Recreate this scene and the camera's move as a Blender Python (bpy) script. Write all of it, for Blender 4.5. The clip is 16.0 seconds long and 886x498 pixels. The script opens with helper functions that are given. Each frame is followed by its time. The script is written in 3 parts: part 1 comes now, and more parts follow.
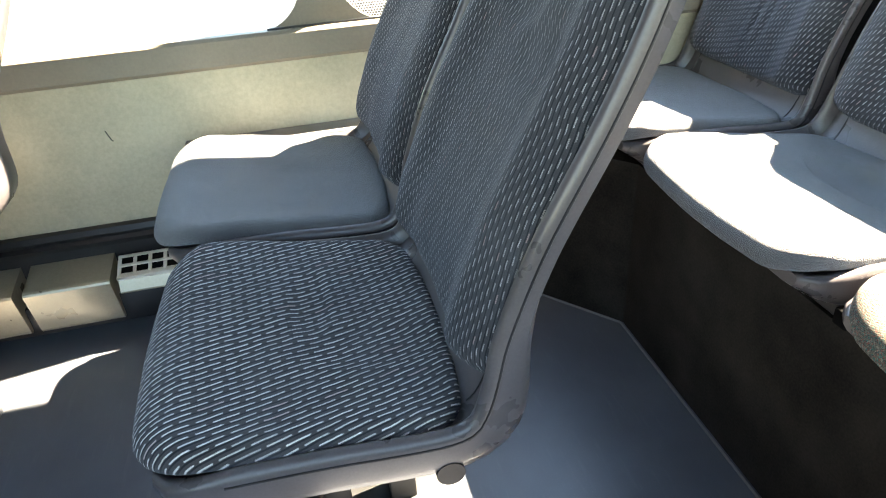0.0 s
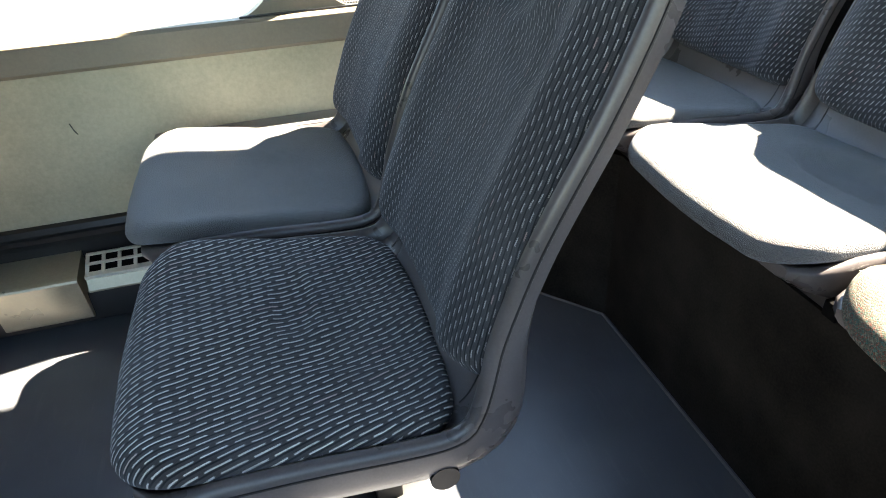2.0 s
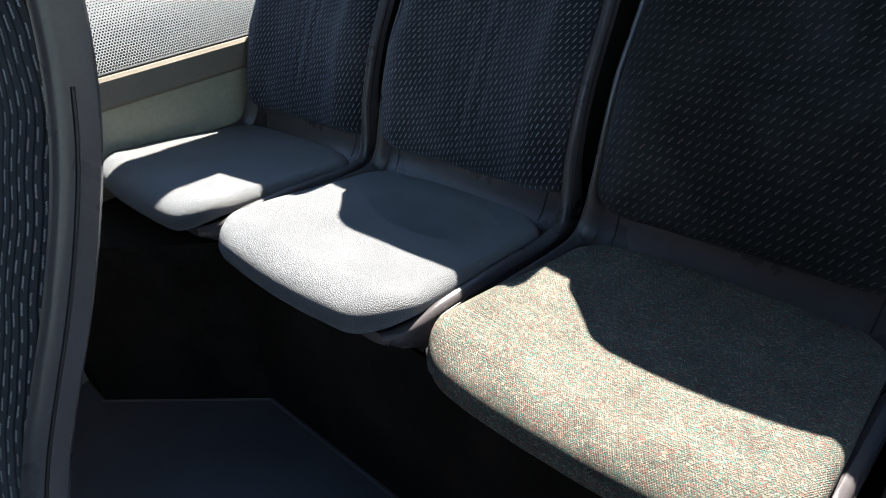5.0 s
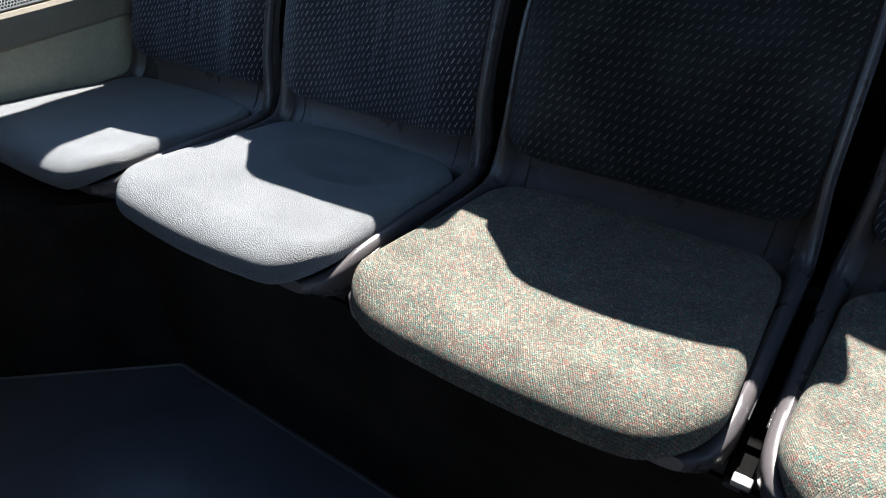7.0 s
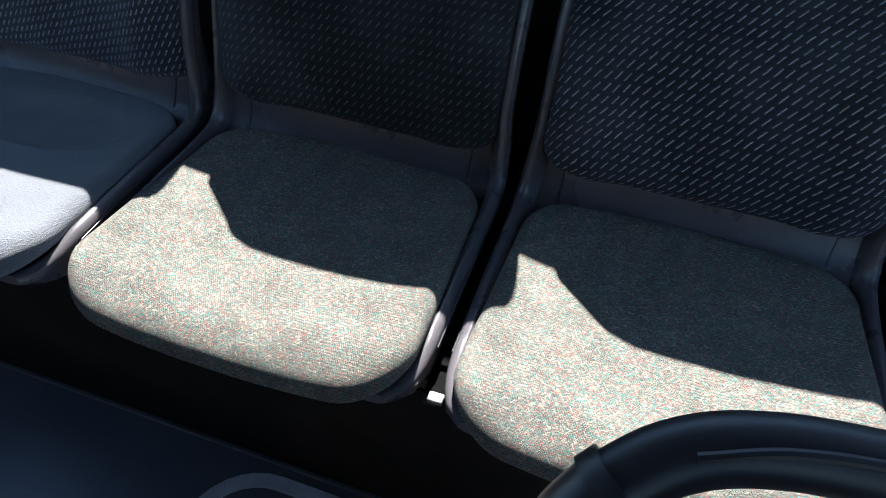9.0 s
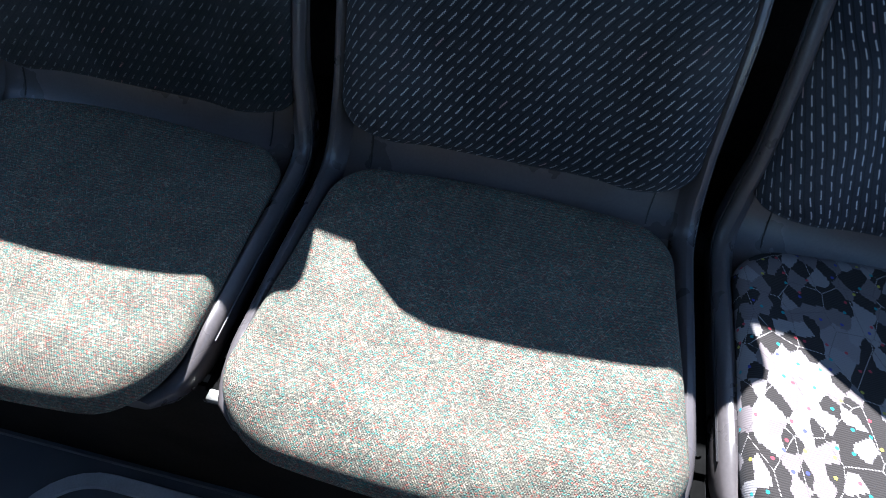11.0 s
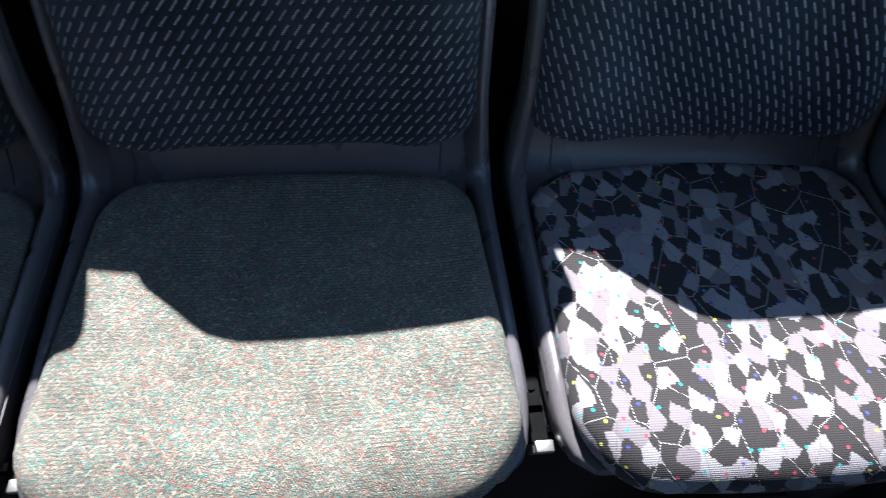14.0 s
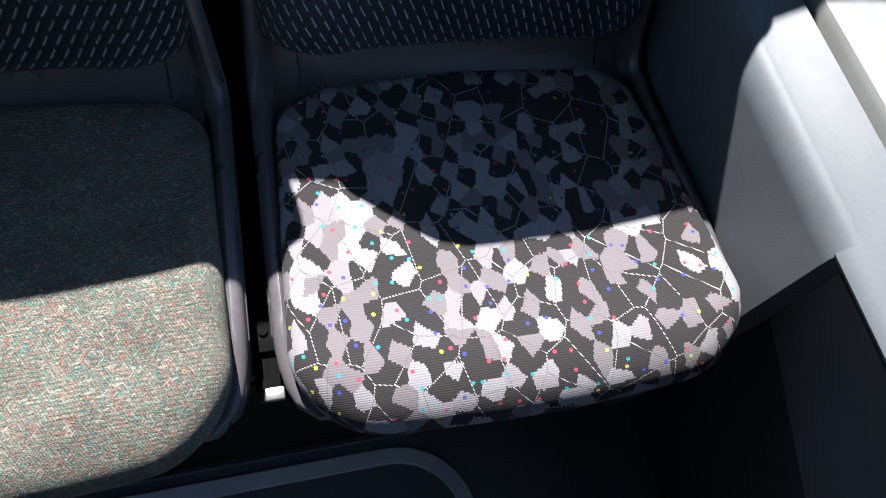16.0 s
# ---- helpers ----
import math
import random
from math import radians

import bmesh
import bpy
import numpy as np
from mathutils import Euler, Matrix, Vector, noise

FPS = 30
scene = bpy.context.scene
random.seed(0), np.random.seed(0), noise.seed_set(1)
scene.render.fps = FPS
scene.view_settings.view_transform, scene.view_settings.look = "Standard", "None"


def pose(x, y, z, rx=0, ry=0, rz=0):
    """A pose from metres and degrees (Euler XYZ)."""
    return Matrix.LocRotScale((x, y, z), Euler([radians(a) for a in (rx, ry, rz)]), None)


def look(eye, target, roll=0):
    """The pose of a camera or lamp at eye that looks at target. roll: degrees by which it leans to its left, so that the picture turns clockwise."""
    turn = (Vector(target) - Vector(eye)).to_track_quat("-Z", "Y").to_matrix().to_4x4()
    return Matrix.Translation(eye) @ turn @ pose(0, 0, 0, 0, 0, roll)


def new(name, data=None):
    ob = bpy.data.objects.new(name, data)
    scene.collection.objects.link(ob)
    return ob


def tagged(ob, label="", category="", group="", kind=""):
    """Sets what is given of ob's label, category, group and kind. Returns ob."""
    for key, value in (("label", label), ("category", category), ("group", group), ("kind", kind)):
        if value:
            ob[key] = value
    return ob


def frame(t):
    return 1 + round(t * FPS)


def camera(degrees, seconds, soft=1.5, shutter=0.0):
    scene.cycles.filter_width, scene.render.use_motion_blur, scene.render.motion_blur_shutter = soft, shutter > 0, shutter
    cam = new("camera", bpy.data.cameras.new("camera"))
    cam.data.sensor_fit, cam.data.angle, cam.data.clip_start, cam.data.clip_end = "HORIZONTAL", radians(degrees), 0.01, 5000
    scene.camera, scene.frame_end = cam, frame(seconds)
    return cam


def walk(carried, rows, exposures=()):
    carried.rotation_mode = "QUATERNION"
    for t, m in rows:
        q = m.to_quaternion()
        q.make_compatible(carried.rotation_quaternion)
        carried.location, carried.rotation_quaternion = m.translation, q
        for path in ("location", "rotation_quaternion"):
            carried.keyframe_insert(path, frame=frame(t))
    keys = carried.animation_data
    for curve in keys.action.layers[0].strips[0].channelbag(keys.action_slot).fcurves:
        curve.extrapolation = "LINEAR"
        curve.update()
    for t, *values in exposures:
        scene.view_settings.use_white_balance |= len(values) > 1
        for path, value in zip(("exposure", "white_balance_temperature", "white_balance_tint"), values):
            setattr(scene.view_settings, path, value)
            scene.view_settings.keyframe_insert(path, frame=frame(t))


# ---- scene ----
cam = camera(67.1, 16.0, 0.9, 0.15)
PATH = [
    (0, (0.312, -0.956, 0.952), (-1.372, -0.618, -0.072), -4.0),
    (0.5, (0.316, -0.926, 0.966), (-1.395, -0.538, 0.006), -5.6),
    (1, (0.317, -0.933, 0.969), (-1.387, -0.557, -0.008), -6.3),
    (1.5, (0.296, -0.973, 0.956), (-1.378, -0.587, -0.068), -3.6),
    (2, (0.281, -0.971, 0.949), (-1.365, -0.554, -0.108), -3.2),
    (2.5, (0.288, -0.935, 0.956), (-1.351, -0.425, -0.072), -4.0),
    (3, (0.297, -0.887, 0.975), (-1.295, -0.229, -0.042), -5.1),
    (3.5, (0.293, -0.839, 0.985), (-1.143, 0.141, -0.003), -3.8),
    (4, (0.287, -0.806, 0.987), (-1.056, 0.277, -0.024), -5.0),
    (6.3, (0.271, -0.768, 0.966), (-0.858, 0.536, -0.046), -4.3),
    (6.5, (0.274, -0.787, 0.961), (-0.823, 0.546, -0.049), -3.6),
    (7, (0.267, -0.795, 0.965), (-0.737, 0.499, -0.183), -3.7),
    (7.5, (0.27, -0.754, 1.0), (-0.679, 0.396, -0.333), -11.5),
    (8, (0.297, -0.76, 1.043), (-0.491, 0.454, -0.338), -7.2),
    (8.5, (0.336, -0.744, 1.072), (-0.275, 0.561, -0.315), -1.2),
    (9, (0.366, -0.694, 1.098), (-0.048, 0.561, -0.403), 1.2),
    (9.5, (0.448, -0.643, 1.104), (0.202, 0.651, -0.4), 2.4),
    (9.7, (0.464, -0.629, 1.092), (0.315, 0.717, -0.38), 6.2),
    (11.8, (0.511, -0.571, 1.065), (0.282, 0.541, -0.581), 3.4),
    (12, (0.497, -0.57, 1.068), (0.336, 0.583, -0.559), 7.1),
    (12.5, (0.526, -0.588, 1.078), (0.238, 0.567, -0.529), -1.3),
    (13, (0.524, -0.569, 1.068), (0.305, 0.567, -0.563), -0.2),
    (13.5, (0.53, -0.564, 1.079), (0.367, 0.572, -0.559), -1.3),
    (14, (0.567, -0.528, 1.072), (0.789, 0.553, -0.596), 7.4),
    (14.5, (0.679, -0.503, 1.088), (1.11, 0.401, -0.644), 14.0),
    (15, (0.749, -0.496, 1.066), (1.223, 0.251, -0.728), 17.9),
    (15.5, (0.783, -0.492, 1.043), (1.23, 0.095, -0.815), 24.1),
    (16, (0.778, -0.504, 1.056), (1.169, 0.299, -0.733), 16.1),
]
EXPOSURE = [(0, 4.62, 8500, 10), (0.5, 4.52, 8500, 10), (1.0, 4.2, 8300, 10), (1.5, 4.05, 8100, 10), (2.5, 3.95, 8000, 10), (3.0, 3.75, 7800, 10), (3.5, 3.45, 7600, 10), (4.0, 3.05, 7200, 10),
            (6.3, 2.20, 6350, 10), (8.0, 2.25, 6150, 10), (9.0, 2.42, 5900, 10), (12.0, 2.53, 5700, 10), (14.0, 2.32, 5750, 10), (15.0, 2.18, 5850, 10), (15.5, 1.95, 5950, 10), (16.0, 1.78, 6000, 10)]
walk(cam, [(t, look(eye, target, roll)) for t, eye, target, roll in PATH], EXPOSURE)

# ---- light ----
world = bpy.data.worlds.new("sky")
scene.world = world
world.use_nodes = True
wn = world.node_tree.nodes
sky = wn.new("ShaderNodeTexSky")
sky.sky_type = "NISHITA"
sky.sun_disc = False
SUN = Vector((0.168, -0.80, -1.0)).normalized()     # the way the sunlight travels
sky.sun_elevation = math.asin(-SUN.z)
sky.sun_rotation = math.atan2(-SUN.x, -SUN.y)
sky.air_density, sky.dust_density, sky.ozone_density = 1.1, 0.15, 2.5
wn["Background"].inputs["Strength"].default_value = 0.068
world.node_tree.links.new(sky.outputs[0], wn["Background"].inputs[0])
sun = new("sun", bpy.data.lights.new("sun", "SUN"))
sun.data.energy, sun.data.angle, sun.data.color = 5.0, radians(0.55), (1.0, 0.945, 0.875)
sun.matrix_world = look((0, 0, 0), SUN)


# ---- materials ----
class Nodes:
    """A node material with a short way to add and link nodes."""

    def __init__(self, name, rough=0.6, metal=0.0, spec=0.5):
        self.mat = bpy.data.materials.new(name)
        self.mat.use_nodes = True
        self.tree = self.mat.node_tree
        self.out = self.tree.nodes["Principled BSDF"]
        self.out.inputs["Roughness"].default_value = rough
        self.out.inputs["Metallic"].default_value = metal
        self.out.inputs["Specular IOR Level"].default_value = spec

    def add(self, kind, **sets):
        n = self.tree.nodes.new(kind)
        for key, value in sets.items():
            setattr(n, key, value)
        return n

    def join(self, a, b):
        if isinstance(a, (int, float)):
            b.default_value = a
        elif isinstance(a, tuple):
            b.default_value = (*a, 1.0)[:len(b.default_value)]
        else:
            self.tree.links.new(a, b)

    def math(self, op, a, b=0.0, c=0.0):
        n = self.add("ShaderNodeMath", operation=op)
        for value, socket in zip((a, b, c), n.inputs):
            self.join(value, socket)
        return n.outputs[0]

    def mix(self, f, a, b, blend="MIX"):
        n = self.add("ShaderNodeMix", data_type="RGBA", blend_type=blend)
        for value, i in ((f, 0), (a, 6), (b, 7)):
            self.join(value, n.inputs[i])
        return n.outputs[2]

    def where(self, kind="Object"):
        return self.add("ShaderNodeTexCoord").outputs[kind]

    def turned(self, vec, degrees=0.0, scale=(1, 1, 1), shift=(0, 0, 0)):
        n = self.add("ShaderNodeMapping")
        self.join(vec, n.inputs[0])
        n.inputs["Location"].default_value = shift
        n.inputs["Rotation"].default_value = (0, 0, radians(degrees))
        n.inputs["Scale"].default_value = scale
        return n.outputs[0]

    def noise(self, vec, scale, detail=4.0, rough=0.55, dims="3D"):
        n = self.add("ShaderNodeTexNoise", noise_dimensions=dims)
        self.join(vec, n.inputs["Vector"])
        n.inputs["Scale"].default_value, n.inputs["Detail"].default_value, n.inputs["Roughness"].default_value = scale, detail, rough
        return n.outputs["Fac"]

    def cells(self, vec, scale, feature="F1", out="Distance", spread=1.0):
        n = self.add("ShaderNodeTexVoronoi", feature=feature, voronoi_dimensions="2D")
        self.join(vec, n.inputs["Vector"])
        n.inputs["Scale"].default_value, n.inputs["Randomness"].default_value = scale, spread
        return n.outputs[out]

    def ramp(self, f, lo, hi, a=0.0, b=1.0):
        n = self.add("ShaderNodeMapRange")
        for value, i in ((f, 0), (lo, 1), (hi, 2), (a, 3), (b, 4)):
            self.join(value, n.inputs[i])
        return n.outputs[0]

    def split(self, vec):
        n = self.add("ShaderNodeSeparateXYZ")
        self.join(vec, n.inputs[0])
        return n.outputs

    def colour(self, c):
        self.join(c, self.out.inputs["Base Color"])
        return self

    def roughness(self, f):
        self.join(f, self.out.inputs["Roughness"])
        return self

    def bump(self, height, strength=0.3, distance=0.002):
        n = self.add("ShaderNodeBump")
        n.inputs["Strength"].default_value, n.inputs["Distance"].default_value = strength, distance
        self.join(height, n.inputs["Height"])
        self.join(n.outputs[0], self.out.inputs["Normal"])
        return self


def paint(name, colour, rough=0.5, grain=0.12, scale=30, metal=0.0, bump=0.05, dirt=0.0, spec=0.5):
    """A plain surface with grain, faint stains and wear."""
    m = Nodes(name, rough, metal, spec)
    at = m.where()
    fine, wide = m.noise(at, scale * 8, 3), m.noise(at, scale * 0.25, 4, 0.6)
    f = m.math("ADD", m.ramp(fine, 0.3, 0.7, 1 - grain * 0.5, 1 + grain * 0.5), m.ramp(wide, 0.3, 0.7, -grain, grain))
    c = m.mix(1.0, colour, f, "MULTIPLY")
    if dirt:
        c = m.mix(m.ramp(m.noise(at, scale * 0.12, 5, 0.7), 0.5, 0.8, 0, dirt), c, (0.13, 0.11, 0.07))
    m.colour(c).roughness(m.ramp(wide, 0.3, 0.7, rough * 0.85, min(1, rough * 1.15))).bump(fine, bump, 0.001)
    return m.mat


def cloth(name, rough=0.95, sheen=0.15):
    m = Nodes(name, rough, 0, 0.15)
    m.out.inputs["Sheen Weight"].default_value = sheen
    m.out.inputs["Sheen Roughness"].default_value = 0.6
    m.out.inputs["Sheen Tint"].default_value = (0.75, 0.86, 1.0, 1.0)
    return m


def dash_cloth(name, angle, dash=(0.6, 0.6, 0.6), ground=(0.05, 0.054, 0.066), row=0.0078, length=0.025, fill=0.68, thread=0.0015, rib=0.0078, sheen=0.3, cut=0.085):
    """Charcoal ribbed cloth with rows of short zigzag stitches in pale thread."""
    m = cloth(name, 0.95, sheen)
    uv = m.where("UV")
    wob = m.noise(uv, 16, 2, 0.5)
    x, y, _ = m.split(m.turned(uv, angle))
    y = m.math("ADD", y, m.math("MULTIPLY", m.math("SUBTRACT", wob, 0.5), 0.006))
    zig = m.math("MULTIPLY", m.math("PINGPONG", x, 0.0011), 0.75)
    rows = m.math("DIVIDE", m.math("ADD", y, zig), row)
    number, part_of = m.math("FLOOR", rows), m.math("FRACT", rows)
    pick = m.add("ShaderNodeTexWhiteNoise", noise_dimensions="1D")
    m.join(number, pick.inputs["W"])
    along = m.math("ADD", m.math("DIVIDE", x, length), m.math("ADD", m.math("MULTIPLY", number, 0.43), m.math("MULTIPLY", pick.outputs[0], 0.10)))
    step, run = m.math("FLOOR", along), m.math("FRACT", along)
    jag = m.math("MULTIPLY", m.math("SUBTRACT", m.noise(uv, 900, 2), 0.5), 1.0)
    inrow = m.ramp(m.math("ABSOLUTE", m.math("SUBTRACT", m.math("ADD", part_of, m.math("MULTIPLY", jag, 0.0014 / row)), 0.5)), thread / row * 0.35, thread / row * 0.62, 1, 0)
    inrun = m.math("LESS_THAN", m.math("ADD", run, m.math("MULTIPLY", jag, 0.2)), fill)
    on = m.math("MULTIPLY", inrow, inrun)
    tone = m.add("ShaderNodeTexWhiteNoise", noise_dimensions="2D")
    both = m.add("ShaderNodeCombineXYZ")
    m.join(number, both.inputs[0]), m.join(step, both.inputs[1])
    m.join(both.outputs[0], tone.inputs["Vector"])
    ribs = m.math("FRACT", m.math("DIVIDE", y, rib))
    groove = m.math("LESS_THAN", m.math("ABSOLUTE", m.math("SUBTRACT", ribs, 0.10)), cut)
    fine, weave = m.noise(uv, 1400, 2), m.noise(uv, 420, 3)
    c = m.mix(m.ramp(fine, 0.3, 0.7, 0, 1), tuple(v * 0.65 for v in ground), tuple(v * 1.5 for v in ground))
    c = m.mix(m.math("MULTIPLY", groove, 0.9), c, (0.008, 0.010, 0.013))
    worn = m.ramp(m.noise(uv, 7, 3), 0.35, 0.68, 0.72, 1.0)
    broken = m.ramp(weave, 0.36, 0.5, 0.6, 1.0)
    c = m.mix(m.math("MULTIPLY", m.math("MULTIPLY", on, broken), m.math("MULTIPLY", worn, m.ramp(tone.outputs[0], 0, 1, 0.6, 1.0))), c, dash)
    rust = m.math("MULTIPLY", m.math("GREATER_THAN", tone.outputs[0], 0.97), on)
    c = m.mix(m.math("MULTIPLY", rust, 0.5), c, (0.28, 0.09, 0.07))
    dust = m.math("MULTIPLY", m.ramp(m.noise(uv, 5, 4, 0.6), 0.45, 0.78, 0, 0.18), m.ramp(weave, 0.35, 0.6, 0.6, 1.0))
    c = m.mix(dust, c, (0.24, 0.26, 0.29))
    m.colour(c).bump(m.math("ADD", m.math("ADD", on, m.math("MULTIPLY", fine, 0.5)), m.math("MULTIPLY", groove, -0.8)), 0.5, 0.0012)
    return m.mat


def speckle_cloth(name):
    """Grey-beige moquette with fine ribs and small coloured flecks."""
    m = cloth(name, 0.95, 0.03)
    uv = m.where("UV")
    x, y, _ = m.split(uv)
    rib = m.math("SINE", m.math("ADD", m.math("MULTIPLY", y, 2 * math.pi / 0.0040), m.math("MULTIPLY", m.noise(uv, 45, 2), 6.0)))
    loops = m.noise(m.turned(uv, 0, (1.0, 2.2, 1)), 520, 2, 0.6)
    row = m.math("FLOOR", m.math("DIVIDE", y, 0.0022))
    stitch = m.math("MULTIPLY", m.math("SINE", m.math("ADD", m.math("MULTIPLY", x, 2 * math.pi / 0.0026), m.math("MULTIPLY", row, 3.1))), m.math("SINE", m.math("MULTIPLY", m.math("FRACT", m.math("DIVIDE", y, 0.0022)), math.pi)))
    slant = m.turned(uv, 28, (1.0, 1.7, 1))
    r, g, b = m.split(m.cells(slant, 470, out="Color"))
    r2, g2, b2 = m.split(m.cells(m.turned(uv, -40, (1.0, 2.2, 1)), 250, out="Color"))
    c = m.mix(m.ramp(r, 0, 1), (0.115, 0.113, 0.102), (0.285, 0.262, 0.208))
    c = m.mix(m.math("MULTIPLY", m.math("GREATER_THAN", g, 0.90), 0.55), c, (0.46, 0.41, 0.30))
    c = m.mix(m.math("MULTIPLY", m.math("GREATER_THAN", r2, 0.96), 0.6), c, (0.55, 0.49, 0.36))
    c = m.mix(m.math("MULTIPLY", m.math("GREATER_THAN", b, 0.90), 0.75), c, (0.42, 0.11, 0.085))
    c = m.mix(m.math("MULTIPLY", m.math("LESS_THAN", b, 0.11), 0.75), c, (0.045, 0.26, 0.23))
    rub = m.ramp(m.noise(uv, 6, 4, 0.65), 0.38, 0.68, 0, 0.3)
    c = m.mix(rub, c, (0.265, 0.245, 0.20))
    c = m.mix(1.0, c, m.ramp(m.noise(uv, 16, 4, 0.6), 0.35, 0.7, 0.82, 1.2), "MULTIPLY")
    c = m.mix(1.0, c, (0.85, 0.865, 0.86), "MULTIPLY")
    for angle, shift in ((58, 0.0), (-52, 0.37)):
        fx, fy, _ = m.split(m.turned(uv, angle))
        lane = m.math("DIVIDE", fy, 0.0042)
        pick = m.add("ShaderNodeTexWhiteNoise", noise_dimensions="1D")
        m.join(m.math("ADD", m.math("FLOOR", lane), shift), pick.inputs["W"])
        along = m.math("ADD", m.math("DIVIDE", fx, 0.019), m.math("MULTIPLY", pick.outputs[0], 7.0))
        pair = m.add("ShaderNodeCombineXYZ")
        m.join(m.math("FLOOR", lane), pair.inputs[0]), m.join(m.math("FLOOR", along), pair.inputs[1])
        keep = m.add("ShaderNodeTexWhiteNoise", noise_dimensions="2D")
        m.join(pair.outputs[0], keep.inputs["Vector"])
        fleck = m.math("MULTIPLY", m.math("LESS_THAN", m.math("ABSOLUTE", m.math("SUBTRACT", m.math("FRACT", lane), 0.5)), 0.13), m.math("LESS_THAN", m.math("FRACT", along), 0.36))
        fleck = m.math("MULTIPLY", fleck, m.math("GREATER_THAN", keep.outputs[0], 0.70))
        c = m.mix(m.math("MULTIPLY", fleck, 0.42), c, (0.50, 0.45, 0.37))
    c = m.mix(m.ramp(loops, 0.36, 0.56, 0.45, 0.0), c, (0.02, 0.021, 0.019))
    c = m.mix(m.math("MULTIPLY", m.ramp(rib, -1, 0.0, 0.42, 0.0), m.ramp(m.noise(uv, 7, 2), 0.42, 0.58, 0.15, 1.0)), c, (0.03, 0.032, 0.028))
    c = m.mix(1.0, c, m.ramp(m.math("ADD", stitch, m.math("MULTIPLY", m.math("SUBTRACT", loops, 0.5), 3.0)), -1.2, 1.2, 0.82, 1.18), "MULTIPLY")
    m.colour(c).bump(m.math("ADD", m.math("ADD", m.math("MULTIPLY", loops, 2.2), m.math("MULTIPLY", stitch, 0.45)), m.math("MULTIPLY", r, 0.8)), 0.8, 0.0014)
    return m.mat


def y_of(m, vec):
    return m.split(vec)[1]


def mosaic_cloth(name):
    """Dark ribbed moquette with pale angular patches, dotted lines and coloured dots."""
    m = cloth(name, 0.95, 0.03)
    uv = m.where("UV")

    def warped(vec, scale, much):
        jag = m.add("ShaderNodeTexNoise", noise_dimensions="2D")
        m.join(vec, jag.inputs["Vector"])
        jag.inputs["Scale"].default_value, jag.inputs["Detail"].default_value = scale, 1
        warp = m.add("ShaderNodeVectorMath", operation="MULTIPLY_ADD")
        m.join(jag.outputs["Color"], warp.inputs[0])
        warp.inputs[1].default_value = (*much, 0)
        m.join(vec, warp.inputs[2])
        return warp.outputs[0]

    steps = m.add("ShaderNodeVectorMath", operation="SNAP")
    m.join(uv, steps.inputs[0])
    steps.inputs[1].default_value = (0.0012, 0.0024, 1)
    at = warped(warped(steps.outputs[0], 26, (0.006, 0.006)), 320, (0.0018, 0.0018))
    lean = m.turned(at, 30, (1.25, 0.95, 1))
    cell = m.split(m.cells(lean, 47, out="Color", spread=0.9))
    px, py, _ = m.split(m.cells(lean, 47, out="Position", spread=0.9))
    weave = m.math("MULTIPLY", m.math("SINE", m.math("MULTIPLY", px, 2 * math.pi / 0.050)), m.math("SINE", m.math("MULTIPLY", py, 2 * math.pi / 0.043)))
    pale = m.math("GREATER_THAN", m.math("ADD", weave, m.math("MULTIPLY", m.math("SUBTRACT", cell[0], 0.5), 0.75)), 0.0)
    fine = m.noise(uv, 1500, 2)
    rib = m.math("SINE", m.math("MULTIPLY", y_of(m, uv), 2 * math.pi / 0.0024))
    ground = m.mix(fine, (0.017, 0.015, 0.015), (0.050, 0.045, 0.044))
    ground = m.mix(m.ramp(rib, -1, 0.3, 0.45, 0), ground, (0.010, 0.009, 0.009))
    light = m.mix(m.math("GREATER_THAN", cell[1], 0.58), (0.160, 0.137, 0.144), (0.262, 0.250, 0.258))
    light = m.mix(m.math("GREATER_THAN", cell[2], 0.75), light, (0.235, 0.213, 0.222))
    light = m.mix(m.ramp(fine, 0.4, 0.62, 0.0, 0.4), light, (0.12, 0.11, 0.115))
    c = m.mix(pale, ground, light)
    edge = m.cells(m.turned(uv, -15, (1.0, 0.8, 1), (0.3, 0.1, 0)), 25, "DISTANCE_TO_EDGE")
    x, y, _ = m.split(uv)
    dots = m.math("GREATER_THAN", m.math("SINE", m.math("MULTIPLY", m.math("ADD", x, y), 2 * math.pi / 0.0036)), -0.25)
    line = m.math("MULTIPLY", m.math("LESS_THAN", edge, 0.0125), m.math("MULTIPLY", dots, m.math("GREATER_THAN", m.noise(uv, 14, 1), 0.30)))
    c = m.mix(m.math("MULTIPLY", line, 0.8), c, m.mix(pale, (0.46, 0.43, 0.43), (0.10, 0.085, 0.09)))
    near = m.cells(uv, 46)
    hue = m.split(m.cells(uv, 46, out="Color"))
    spot = m.math("MULTIPLY", m.math("LESS_THAN", m.math("ADD", near, m.math("MULTIPLY", m.math("SUBTRACT", fine, 0.5), 0.05)), 0.090), m.math("GREATER_THAN", hue[0], 0.30))
    pick = m.mix(m.math("GREATER_THAN", hue[1], 0.3), (0.42, 0.05, 0.07), (0.03, 0.27, 0.29))
    pick = m.mix(m.math("GREATER_THAN", hue[1], 0.6), pick, (0.05, 0.06, 0.30))
    pick = m.mix(m.math("GREATER_THAN", hue[1], 0.85), pick, (0.42, 0.38, 0.06))
    c = m.mix(m.math("MULTIPLY", spot, 0.9), c, pick)
    m.colour(c).bump(m.math("ADD", m.math("MULTIPLY", rib, 0.3), fine), 0.35, 0.0009)
    return m.mat


